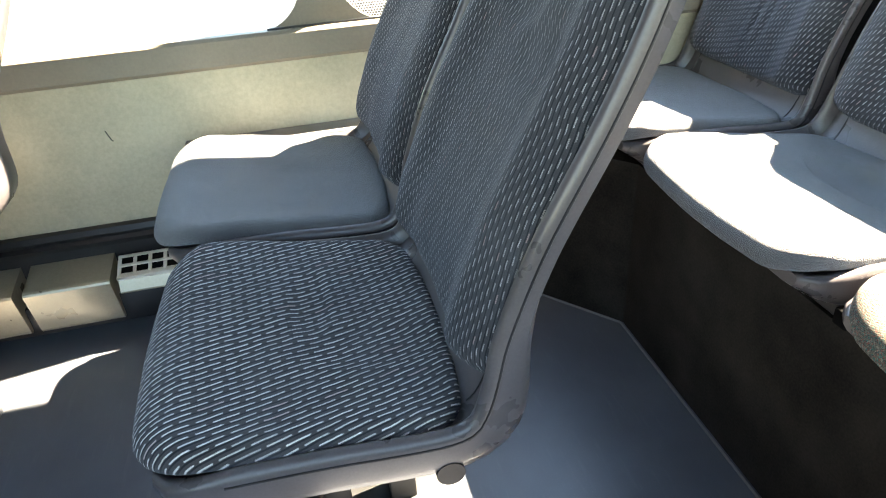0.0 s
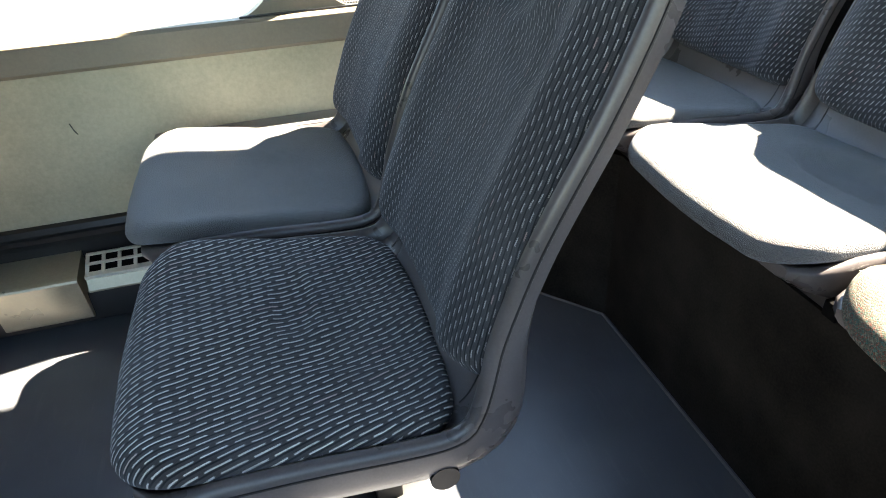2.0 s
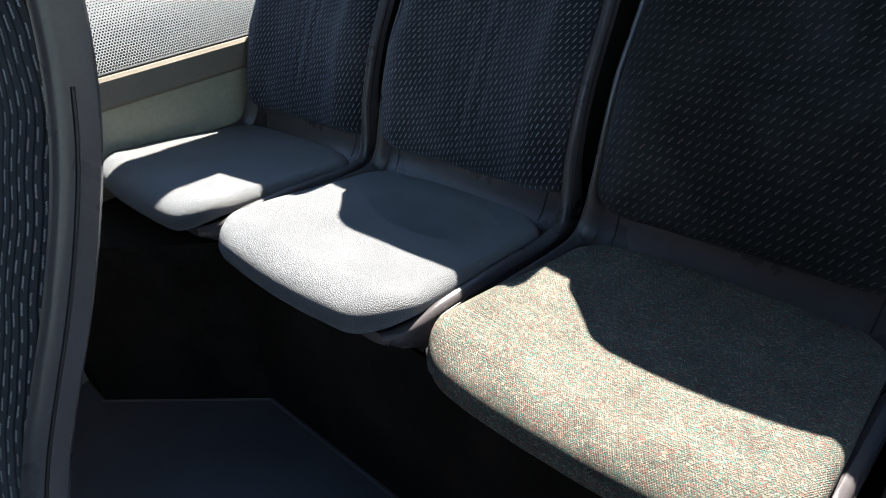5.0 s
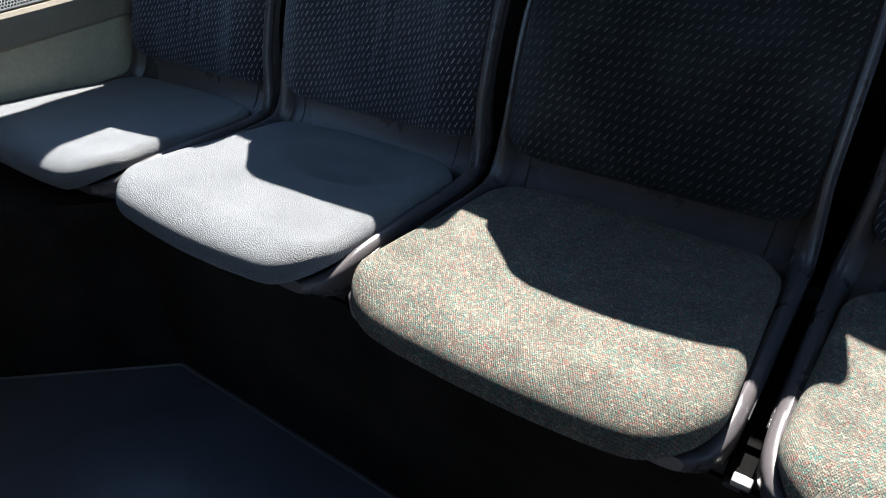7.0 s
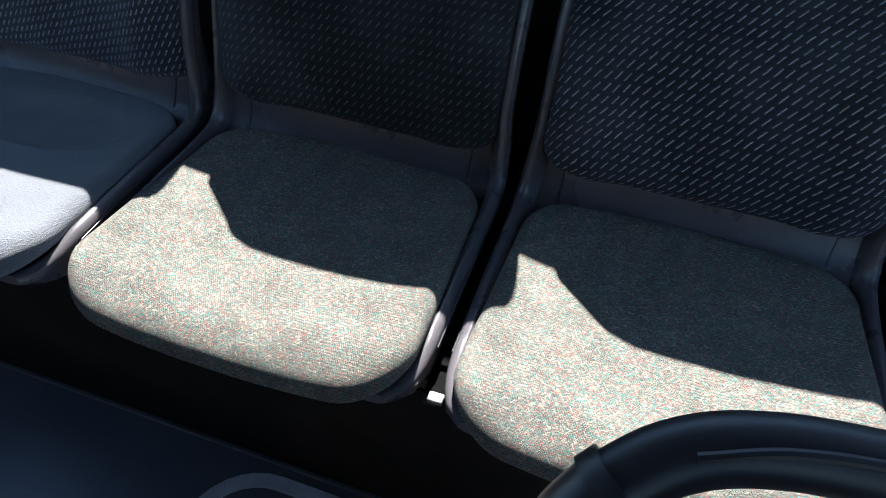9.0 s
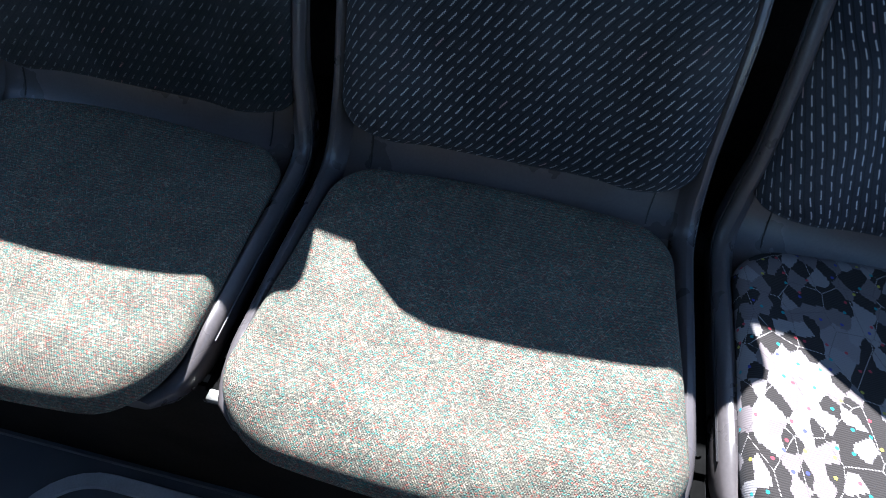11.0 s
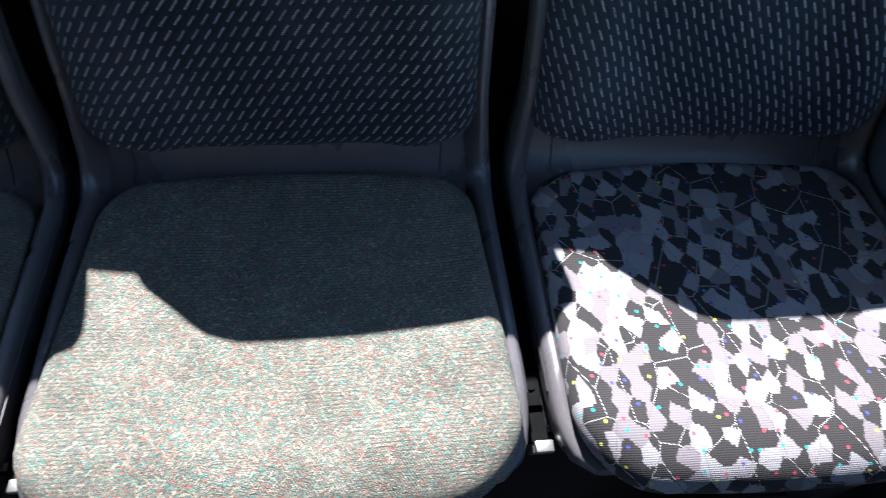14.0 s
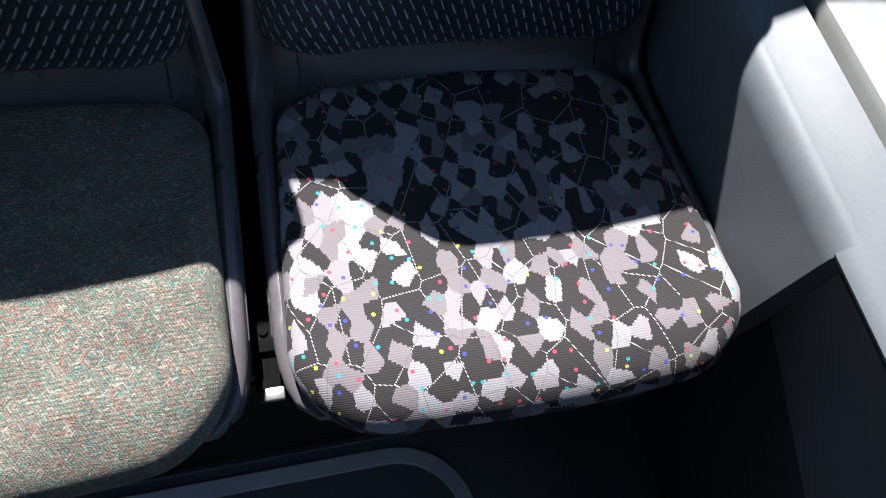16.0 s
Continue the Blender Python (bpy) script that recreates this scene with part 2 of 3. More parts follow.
def worn_cloth(name, tone):
    """Old blue-grey cover rubbed smooth, with dust and a fine knit."""
    m = cloth(name, 0.55, 0.34)
    m.out.inputs["Specular IOR Level"].default_value = 0.6
    m.out.inputs["Sheen Tint"].default_value = (0.8, 0.9, 1.0, 1.0)
    uv = m.where("UV")
    knit, grain = m.cells(uv, 560), m.noise(uv, 400, 3, 0.7)
    wide, mid = m.noise(uv, 6, 4, 0.6), m.noise(uv, 26, 4, 0.6)
    c = m.mix(m.ramp(wide, 0.3, 0.7), tuple(v * 0.62 for v in tone), tuple(v * 1.28 for v in tone))
    c = m.mix(m.ramp(mid, 0.45, 0.75, 0, 0.3), c, (0.20, 0.20, 0.19))
    c = m.mix(m.ramp(knit, 0.0, 0.6, 0.0, 0.38), c, (0.03, 0.03, 0.035))
    c = m.mix(m.ramp(grain, 0.38, 0.62, 0.85, 0.0), c, (0.035, 0.037, 0.042))
    # Specks of darker nap on the front lip, which also paint in its shade.
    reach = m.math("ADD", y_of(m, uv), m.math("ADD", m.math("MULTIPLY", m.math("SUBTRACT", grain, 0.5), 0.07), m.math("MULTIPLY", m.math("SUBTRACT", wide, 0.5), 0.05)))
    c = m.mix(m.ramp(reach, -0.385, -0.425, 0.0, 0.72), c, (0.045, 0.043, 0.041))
    lint = m.math("GREATER_THAN", m.noise(uv, 130, 2, 0.5), 0.78)
    c = m.mix(m.math("MULTIPLY", lint, 0.5), c, (0.02, 0.02, 0.02))
    m.colour(c).bump(m.math("ADD", m.math("ADD", knit, m.math("MULTIPLY", grain, 1.6)), m.math("MULTIPLY", mid, 0.7)), 1.0, 0.0013)
    return m.mat


def floor_vinyl():
    """Blue-grey vinyl with a dull sheen, fine chips and soft scuffs."""
    m = Nodes("floor_vinyl", 0.4)
    at = m.where()
    wide, mid, fine = m.noise(at, 1.6, 2, 0.5), m.noise(at, 6, 2, 0.5), m.noise(at, 320, 2)
    scuff = m.noise(m.turned(at, 35, (3, 22, 1)), 3.0, 4, 0.6)
    c = m.mix(m.ramp(wide, 0.15, 0.85), (0.072, 0.082, 0.102), (0.108, 0.12, 0.145))
    c = m.mix(m.ramp(mid, 0.15, 0.9, 0, 0.2), c, (0.07, 0.076, 0.09))
    c = m.mix(m.ramp(scuff, 0.58, 0.75, 0, 0.35), c, (0.17, 0.18, 0.20))
    c = m.mix(m.ramp(fine, 0.62, 0.75, 0, 0.35), c, (0.19, 0.20, 0.21))
    swirl = m.noise(at, 9, 2, 0.5)
    c = m.mix(m.ramp(swirl, 0.15, 0.9, 0, 0.40), c, (0.19, 0.205, 0.23))
    c = m.mix(m.ramp(m.noise(at, 2.6, 1, 0.5), 0.15, 0.95, 0, 0.40), c, (0.055, 0.052, 0.046))
    m.colour(c).roughness(m.ramp(swirl, 0.15, 0.9, 0.29, 0.37)).bump(fine, 0.1, 0.0008)
    return m.mat


def glass_pane():
    m = Nodes("clear_glass", 0.02)
    tree = m.tree
    see, shine, both, face = (tree.nodes.new(k) for k in ("ShaderNodeBsdfTransparent", "ShaderNodeBsdfGlossy", "ShaderNodeMixShader", "ShaderNodeLayerWeight"))
    see.inputs[0].default_value = (0.95, 0.97, 0.96, 1)
    shine.inputs["Roughness"].default_value = 0.03
    gloss = m.math("MULTIPLY_ADD", m.math("POWER", face.outputs["Facing"], 5.0), 0.85, 0.04)
    for a, b in ((gloss, both.inputs[0]), (see.outputs[0], both.inputs[1]), (shine.outputs[0], both.inputs[2]), (both.outputs[0], tree.nodes["Material Output"].inputs[0])):
        tree.links.new(a, b)
    return m.mat


def film():
    """A band of dark printed dots along the foot of the glass that shrink upwards."""
    m = Nodes("printed_dots", 0.6)
    x, y, _ = m.split(m.where("UV"))
    p = 0.0062
    row = m.math("FLOOR", m.math("DIVIDE", y, p * 0.87))
    u = m.math("SUBTRACT", m.math("FRACT", m.math("ADD", m.math("DIVIDE", x, p), m.math("MULTIPLY", row, 0.5))), 0.5)
    v = m.math("MULTIPLY", m.math("SUBTRACT", m.math("FRACT", m.math("DIVIDE", y, p * 0.87)), 0.5), 0.87)
    size = m.ramp(y, 0.64, 0.86, 0.42, 0.10)
    dot = m.math("LESS_THAN", m.math("SQRT", m.math("ADD", m.math("MULTIPLY", u, u), m.math("MULTIPLY", v, v))), size)
    m.colour((0.03, 0.03, 0.03))
    m.join(m.math("MULTIPLY", dot, m.math("LESS_THAN", y, 0.87)), m.out.inputs["Alpha"])
    return m.mat


M = {
    "dash": dash_cloth("charcoal_dash_cloth", -112, dash=(0.82, 0.82, 0.80), ground=(0.046, 0.044, 0.046), row=0.0086, length=0.037, fill=0.80, thread=0.0019, rib=0.0086, sheen=0.1, cut=0.13),
    "dash_up": dash_cloth("charcoal_dash_cloth_upright", 86, dash=(0.46, 0.46, 0.47), ground=(0.043, 0.044, 0.050), row=0.0058, length=0.019, fill=0.50, thread=0.0010, rib=0.0058, sheen=0.1, cut=0.15),
    "dash_slant": dash_cloth("navy_dash_cloth", -64, dash=(0.46, 0.48, 0.52), ground=(0.020, 0.022, 0.028), row=0.0076, length=0.0155, fill=0.58, thread=0.0013, rib=0.0076, sheen=0.15),
    "dash_cross": dash_cloth("navy_dash_cloth_slanting", -53, dash=(0.46, 0.47, 0.48), ground=(0.018, 0.020, 0.024), row=0.0096, length=0.0185, fill=0.66, thread=0.0014, rib=0.0096, sheen=0.06),
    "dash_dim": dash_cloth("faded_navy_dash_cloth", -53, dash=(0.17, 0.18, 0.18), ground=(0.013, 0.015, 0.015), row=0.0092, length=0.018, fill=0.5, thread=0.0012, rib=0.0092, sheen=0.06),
    "dash_lean": dash_cloth("navy_dash_cloth_leaning", -112, dash=(0.58, 0.60, 0.63), ground=(0.016, 0.020, 0.028), row=0.0096, length=0.0185, fill=0.62, thread=0.0013, rib=0.0096, sheen=0.06),
    "speckle": speckle_cloth("speckled_moquette"),
    "mosaic": mosaic_cloth("mosaic_moquette"),
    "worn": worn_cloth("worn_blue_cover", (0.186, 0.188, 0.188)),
    "shell": paint("grey_moulded_plastic", (0.086, 0.078, 0.082), 0.29, 0.15, 40),
    "rim": paint("black_moulded_plastic", (0.02, 0.02, 0.023), 0.38, 0.2, 40),
    "steel": paint("grey_painted_steel", (0.2, 0.2, 0.205), 0.4, 0.15, 40, 0.3),
    "zinc": paint("zinc_plated_steel", (0.30, 0.30, 0.29), 0.4, 0.2, 60, 0.8),
    "black": paint("black_rubber", (0.014, 0.014, 0.016), 0.45, 0.2, 40),
    "wall": paint("olive_laminate", (0.45, 0.425, 0.31), 0.42, 0.16, 14, dirt=0.35),
    "trim": paint("beige_moulding", (0.23, 0.20, 0.155), 0.45, 0.1, 20, dirt=0.15),
    "cream": paint("cream_enamel", (0.40, 0.36, 0.275), 0.30, 0.1, 20, metal=0.45, dirt=0.1),
    "grille": paint("white_enamel", (0.62, 0.60, 0.53), 0.4, 0.1, 20),
    "box": paint("black_carpet_board", (0.021, 0.0185, 0.0165), 0.95, 0.5, 30, dirt=0.07, spec=0.08),
    "ledge": paint("pale_grey_plastic", (0.090, 0.097, 0.107), 0.5, 0.10, 30, spec=0.35),
    "sill": paint("grey_sill_board", (0.20, 0.20, 0.19), 0.5, 0.1, 30),
    "roof": paint("grey_ceiling_board", (0.10, 0.105, 0.115), 0.6, 0.08, 10),
    "ground": paint("pale_concrete", (0.09, 0.09, 0.088), 0.9, 0.25, 1.5),
    "matte": paint("matte_black_steel", (0.006, 0.006, 0.006), 0.95, 0.3, 30, spec=0.04),
    "kick": paint("dark_grey_panel", (0.013, 0.0135, 0.014), 0.5, 0.15, 20),
    "alu": paint("dull_aluminium", (0.55, 0.57, 0.60), 0.4, 0.15, 40),
    "paper": paint("newsprint", (0.84, 0.85, 0.84), 0.8, 0.08, 20),
    "ink": paint("printed_ink", (0.05, 0.06, 0.09), 0.8, 0.1, 20),
    "floor": floor_vinyl(),
    "glass": glass_pane(),
    "film": film(),
}


# ---- building helpers ----
def thing(name, at=(0, 0, 0), label="", category="", group="", kind=""):
    ob = new(name)
    ob.empty_display_size = 0.05
    ob.matrix_world = pose(*at)
    return tagged(ob, label, category, group, kind)


def part(name, bm, material, parent=None, label="", smooth=True):
    """Links a bmesh as one mesh object, under a thing or part when one is given; its coordinates are those of the parent."""
    me = bpy.data.meshes.new(name)
    bmesh.ops.recalc_face_normals(bm, faces=bm.faces)
    bm.to_mesh(me)
    bm.free()
    for f in me.polygons:
        f.use_smooth = smooth
    me.materials.append(M[material])
    ob = new(name, me)
    if parent:
        ob.parent = parent
    if smooth:
        me.set_sharp_from_angle(angle=radians(40))
    return tagged(ob, label)


def boxes(*specs, bevel=0.004, segs=2):
    """One bmesh of bevelled boxes: (x0, x1, y0, y1, z0, z1) each."""
    out = bmesh.new()
    for x0, x1, y0, y1, z0, z1 in specs:
        bm = bmesh.new()
        bmesh.ops.create_cube(bm, size=1)
        for v in bm.verts:
            v.co = Vector((x0 + (v.co.x + 0.5) * (x1 - x0), y0 + (v.co.y + 0.5) * (y1 - y0), z0 + (v.co.z + 0.5) * (z1 - z0)))
        b = min(bevel, 0.45 * min(x1 - x0, y1 - y0, z1 - z0))
        if b > 0:
            bmesh.ops.bevel(bm, geom=bm.edges[:], offset=b, segments=segs, affect="EDGES", profile=0.5)
        me = bpy.data.meshes.new("tmp")
        bm.to_mesh(me)
        bm.free()
        out.from_mesh(me)
        bpy.data.meshes.remove(me)
    return out


def spline(points, n):
    """n points evenly along a smooth curve through the given ones."""
    p = [Vector(q) for q in points]
    p = [2 * p[0] - p[1]] + p + [2 * p[-1] - p[-2]]
    dense = []
    for i in range(1, len(p) - 2):
        a, b, c, d = p[i - 1:i + 3]
        for k in range(24):
            t = k / 24
            dense.append(0.5 * (2 * b + (c - a) * t + (2 * a - 5 * b + 4 * c - d) * t * t + (3 * b - a - 3 * c + d) * t ** 3))
    dense.append(p[-2])
    runs = [0.0]
    for a, b in zip(dense, dense[1:]):
        runs.append(runs[-1] + (b - a).length)
    out, j = [], 0
    for k in range(n):
        s = runs[-1] * k / (n - 1)
        while j < len(runs) - 2 and runs[j + 1] < s:
            j += 1
        f = (s - runs[j]) / max(1e-9, runs[j + 1] - runs[j])
        out.append(dense[j].lerp(dense[j + 1], min(1, f)))
    return out


def tube(points, radius, n=40, sides=12, flat=1.0):
    """A bent tube with closed ends; flat squeezes it along its second axis."""
    pts = spline(points, n)
    bm = bmesh.new()
    rings, side = [], None
    for i, p in enumerate(pts):
        t = (pts[min(i + 1, n - 1)] - pts[max(i - 1, 0)]).normalized()
        if side is None:
            side = t.orthogonal().normalized()
        side = (side - t * side.dot(t)).normalized()
        up = t.cross(side)
        rings.append([bm.verts.new(p + radius * (math.cos(a) * side + flat * math.sin(a) * up)) for a in (2 * math.pi * k / sides for k in range(sides))])
    for a, b in zip(rings, rings[1:]):
        for k in range(sides):
            bm.faces.new((a[k], a[(k + 1) % sides], b[(k + 1) % sides], b[k]))
    bm.faces.new(rings[0]), bm.faces.new(rings[-1])
    return bm


def prism(outline, axis, lo, hi, bevel=0.0):
    """An outline in the two other axes, drawn out along one axis."""
    bm = bmesh.new()

    def at(p, d):
        q = list(p)
        q.insert("xyz".index(axis), d)
        return bm.verts.new(q)

    a, b = [at(p, lo) for p in outline], [at(p, hi) for p in outline]
    ends = [bm.faces.new(a), bm.faces.new(b)]
    n = len(outline)
    for k in range(n):
        bm.faces.new((a[k], a[(k + 1) % n], b[(k + 1) % n], b[k]))
    if bevel:
        bmesh.ops.bevel(bm, geom=list({e for f in ends for e in f.edges}), offset=bevel, segments=2, affect="EDGES", profile=0.5)
    bmesh.ops.triangulate(bm, faces=[f for f in bm.faces if len(f.verts) > 4])
    return bm


# ---- the moulded bus seat ----
SIDE = [(-0.380, -0.030), (-0.335, -0.032), (-0.2, -0.036), (-0.10, -0.043), (-0.045, -0.043), (-0.013, -0.030), (0.005, 0.0), (0.016, 0.035), (0.030, 0.085), (0.066, 0.178),
        (0.119, 0.278), (0.152, 0.348), (0.172, 0.402), (0.186, 0.46), (0.192, 0.515), (0.194, 0.580)]
TALL = 0.580


def seat_half(z):
    """Half the width of the seat's shell at a height above the seam."""
    w = 0.232 - 0.009 * min(1, max(0, (z + 0.03) / 0.1)) - 0.03 * max(0, z - 0.2)
    top = TALL - z
    if top < 0.03:
        w -= 0.03 - math.sqrt(max(0, 0.03 ** 2 - (0.03 - top) ** 2))
    return w


def shoulder(bm):
    """The back's one upper corner is cut off in a long slope."""
    for v in bm.verts:
        if v.co.x < 0 and v.co.z > 0.40:
            v.co.x *= 1 - 0.083 * min(1.0, (v.co.z - 0.40) / 0.16) ** 1.1 / 0.21
    return bm


def side_frames(n):
    pts = [Vector((0, y, z)) for y, z in SIDE]
    pts = spline(pts, n)
    out = []
    for i, p in enumerate(pts):
        t = (pts[min(i + 1, n - 1)] - pts[max(i - 1, 0)]).normalized()
        out.append((p, Vector((0, -t.z, t.y))))
    return out


def shell_mesh(pan=0.043):
    """The L-shaped tub: lips along both sides, thin back and pan."""
    n = 64
    bm = bmesh.new()
    rings = []
    for i, (p, up) in enumerate(side_frames(n)):
        w = seat_half(p.z)
        front = min(1, max(0, (p.y + 0.380) / 0.08))
        w -= 0.032 * (1 - math.sqrt(1 - (1 - front) ** 2))
        lip = 0.023 * (0.3 + 0.7 * front)
        deep = pan - (pan - 0.012) * min(1, max(0, (p.z + 0.01) / 0.13)) - pan * 0.72 * (1 - front) ** 1.5
        wide = 1.05 if p.z < 0.02 else 0.9
        prof = [(-w + 0.026 * wide, 0), (-w + 0.020 * wide, lip * 0.55), (-w + 0.016 * wide, lip * 0.85), (-w + 0.011 * wide, lip), (-w + 0.006 * wide, lip * 0.97), (-w + 0.002 * wide, lip * 0.80), (-w, lip * 0.5),
                (-w + 0.001, -deep * 0.5), (-w + 0.008, -deep * 0.85), (-w + 0.02, -deep), (-w + 0.055, -deep)]
        prof = prof + [(-x, z) for x, z in reversed(prof)]
        rings.append([bm.verts.new(p + Vector((x, 0, 0)) + up * z) for x, z in prof])
    k = len(rings[0])
    for a, b in zip(rings, rings[1:]):
        for j in range(k):
            bm.faces.new((a[j], a[(j + 1) % k], b[(j + 1) % k], b[j]))
    for ring in (rings[0], rings[-1]):
        half = k // 2
        for j in range(half - 1):
            bm.faces.new((ring[j], ring[j + 1], ring[k - 2 - j], ring[k - 1 - j]))
    return bm


def bead_mesh(s, deep):
    """The thin black bead that runs along one side of the shell."""
    pts = [p + Vector((s * (seat_half(p.z) + 0.0002), 0, 0)) + up * 0.009 for p, up in side_frames(40) if p.y > -0.315][:-6]
    pts = [Vector((p.x, p.y * (deep if p.y < 0 else 1), p.z)) for p in pts]
    return tube(pts, 0.0015, 60, 6)


def pad_mesh(pts, half, thick, corner, dish=0.0, bolster=0.0, seed=0, dent=(), nu=36):
    """A stuffed pad along a row of (point, normal); rounded corners, soft edges, uneven filling. Metres along and across are its UV."""
    n = len(pts)
    run = [0.0]
    for (a, _), (b, _) in zip(pts, pts[1:]):
        run.append(run[-1] + (b - a).length)
    length = run[-1]
    bm = bmesh.new()
    layer = bm.loops.layers.uv.new("UVMap")
    rings = []
    for i, (p, up) in enumerate(pts):
        d = min(run[i], length - run[i])
        w = half(p)
        if d < corner:
            w -= corner - math.sqrt(max(0, corner ** 2 - (corner - d) ** 2))
        ve = min(1, d / 0.035)
        endf = math.sqrt(max(0, 1 - (1 - ve) ** 2.2))
        ring = []
        for j in range(nu + 1):
            u = -1 + 2 * j / nu
            u = math.copysign(1 - (1 - abs(u)) ** 1.35, u)
            x = u * w
            edge = min(1, (w - abs(x)) / 0.032)
            f = math.sqrt(max(0, 1 - (1 - edge) ** 2.2)) * endf
            mid = (1 - u * u) * max(0.0, math.sin(math.pi * run[i] / length)) ** 1.5
            wave = noise.noise(Vector((x * 7, run[i] * 7, seed * 3.1))) * 0.0045 + noise.noise(Vector((x * 22, run[i] * 22, seed * 5.7))) * 0.0012
            if bolster:
                wave += noise.noise(Vector((x * 34, run[i] * 4, seed * 2.3))) * 0.0016
            h = thick * f - dish * mid + bolster * f * math.exp(-((abs(u) - 0.72) / 0.16) ** 2) + wave * f
            for cx, cy, rx, ry, deep in dent:
                q = math.hypot((x - cx) / rx, (p.z - cy) / ry)
                if q < 1:
                    h -= deep * (1 - q ** 4) ** 1.4
            ring.append(bm.verts.new(p + Vector((x, 0, 0)) + up * h))
        rings.append(ring)
    uv, c = {}, nu // 2
    for i, ring in enumerate(rings):
        for step in (1, -1):
            total, j = 0.0, c
            uv[ring[c]] = [0.0, 0.0]
            while 0 <= j + step <= nu:
                total += (ring[j + step].co - ring[j].co).length
                j += step
                uv[ring[j]] = [step * total, 0.0]
    m0 = n // 2
    for j in range(nu + 1):
        for step in (1, -1):
            total, i = run[m0], m0
            uv[rings[m0][j]][1] = total
            while 0 <= i + step < n:
                a, b = rings[i][j].co, rings[i + step][j].co
                total += step * math.hypot(b.y - a.y, b.z - a.z)
                i += step
                uv[rings[i][j]][1] = total
    for a, b in zip(rings, rings[1:]):
        for j in range(nu):
            f = bm.faces.new((a[j], a[j + 1], b[j + 1], b[j]))
            for loop in f.loops:
                loop[layer].uv = uv[loop.vert]
    return bm


TOP = [(-0.41, 0.0225), (-0.345, 0.021), (-0.25, 0.010), (-0.16, -0.003), (-0.066, -0.015), (0.0, -0.021)]


def top_height(y):
    """Height of the cushion's crown along its sides."""
    for (y0, z0), (y1, z1) in zip(TOP, TOP[1:]):
        if y <= y1:
            return z0 + (z1 - z0) * max(0.0, (y - y0) / (y1 - y0))
    return TOP[-1][1]


def cushion_mesh(deep, dish, seed, dents):
    """A stuffed cushion with round corners, a bowed and rolled front, and a hollow where people sat. Metres over its skin are its UV."""
    wide, front, rear = 0.220, -0.398, -0.030
    plan = []
    for cx, cy, r, a0 in ((wide, rear, 0.050, 0), (-wide, rear, 0.050, 90), (-wide, front, 0.074, 180), (wide, front, 0.074, 270)):
        cx, cy = cx - math.copysign(r, cx), cy - math.copysign(r, a0 < 150 or -1)
        plan += [(cx + r * math.cos(a), cy + r * math.sin(a)) for a in (radians(a0 + 90 * k / 10) for k in range(11))]
    loop = []
    for (x0, y0), (x1, y1) in zip(plan, plan[1:] + plan[:1]):
        n = max(1, round(math.hypot(x1 - x0, y1 - y0) / 0.016))
        loop += [(x0 + (x1 - x0) * k / n, y0 + (y1 - y0) * k / n) for k in range(n)]
    loop = [(x * (1 - 0.17 * max(0, y + 0.34)), y + (0.030 if y > -0.2 else -0.012) * (1 - (x / wide) ** 2) * (abs(y + 0.2) / 0.19) ** 3) for x, y in loop]
    m = len(loop)
    normals = []
    for k in range(m):
        (xa, ya), (xb, yb) = loop[k - 1], loop[(k + 1) % m]
        d = Vector((yb - ya, xa - xb)).normalized()
        normals.append(d)
    bm = bmesh.new()
    layer = bm.loops.layers.uv.new("UVMap")

    def crown(x, y):
        g = max(0.0, math.sin(math.pi * min(1, max(0, (y + 0.44) / 0.44)))) ** 0.7
        h = top_height(y) - dish * (1 - min(1, abs(x / wide)) ** 2.2) * g
        h += noise.noise(Vector((x * 7, y * 7, seed * 3.1))) * 0.004 + noise.noise(Vector((x * 22, y * 22, seed * 5.7))) * 0.0011
        for cx, cy, rx, ry, low in dents:
            q = math.hypot((x - cx) / rx, (y - cy) / ry)
            if q < 1:
                h -= low * (1 - q ** 4) ** 1.4
        return h

    uv, rings = {}, []
    mid = Vector((0.0, -0.20))
    inner = []
    for (x, y), nrm in zip(loop, normals):
        ahead = max(0.0, -nrm.y) ** 2
        inner.append((Vector((x, y)) - nrm * (0.017 + 0.038 * ahead), nrm, 0.017 + 0.038 * ahead, 0.022 + 0.014 * ahead))
    for k in range(1, 21):
        f = (k / 20) ** 0.9
        ring = []
        for q, nrm, r, drop in inner:
            p = mid + (q - mid) * f
            v = bm.verts.new((p.x, p.y * deep, crown(p.x, p.y)))
            uv[v] = (p.x, p.y)
            ring.append(v)
        rings.append(ring)
    for over, down in ((0.3, 0.04), (0.55, 0.13), (0.75, 0.28), (0.88, 0.46), (0.96, 0.66), (1.0, 0.86), (0.99, 1.06), (0.95, 1.20), (0.88, 1.30), (0.74, 1.36)):
        ring = []
        for q, nrm, r, drop in inner:
            p = q + nrm * r * over
            v = bm.verts.new((p.x, p.y * deep, crown(q.x, q.y) - drop * down))
            w = q + nrm * (r * over + drop * down * 0.75)
            uv[v] = (w.x, w.y)
            ring.append(v)
        rings.append(ring)
    heart = bm.verts.new((mid.x, mid.y * deep, crown(*mid)))
    uv[heart] = tuple(mid)
    faces = [bm.faces.new((heart, rings[0][k], rings[0][(k + 1) % m])) for k in range(m)]
    for a, b in zip(rings, rings[1:]):
        faces += [bm.faces.new((a[k], b[k], b[(k + 1) % m], a[(k + 1) % m])) for k in range(m)]
    faces.append(bm.faces.new(list(reversed(rings[-1]))))
    for f in faces:
        for lp in f.loops:
            lp[layer].uv = uv[lp.vert]
    return bm


def back_path():
    return [(p, up) for p, up in side_frames(110) if p.z > 0.0 and p.z < TALL - 0.022]


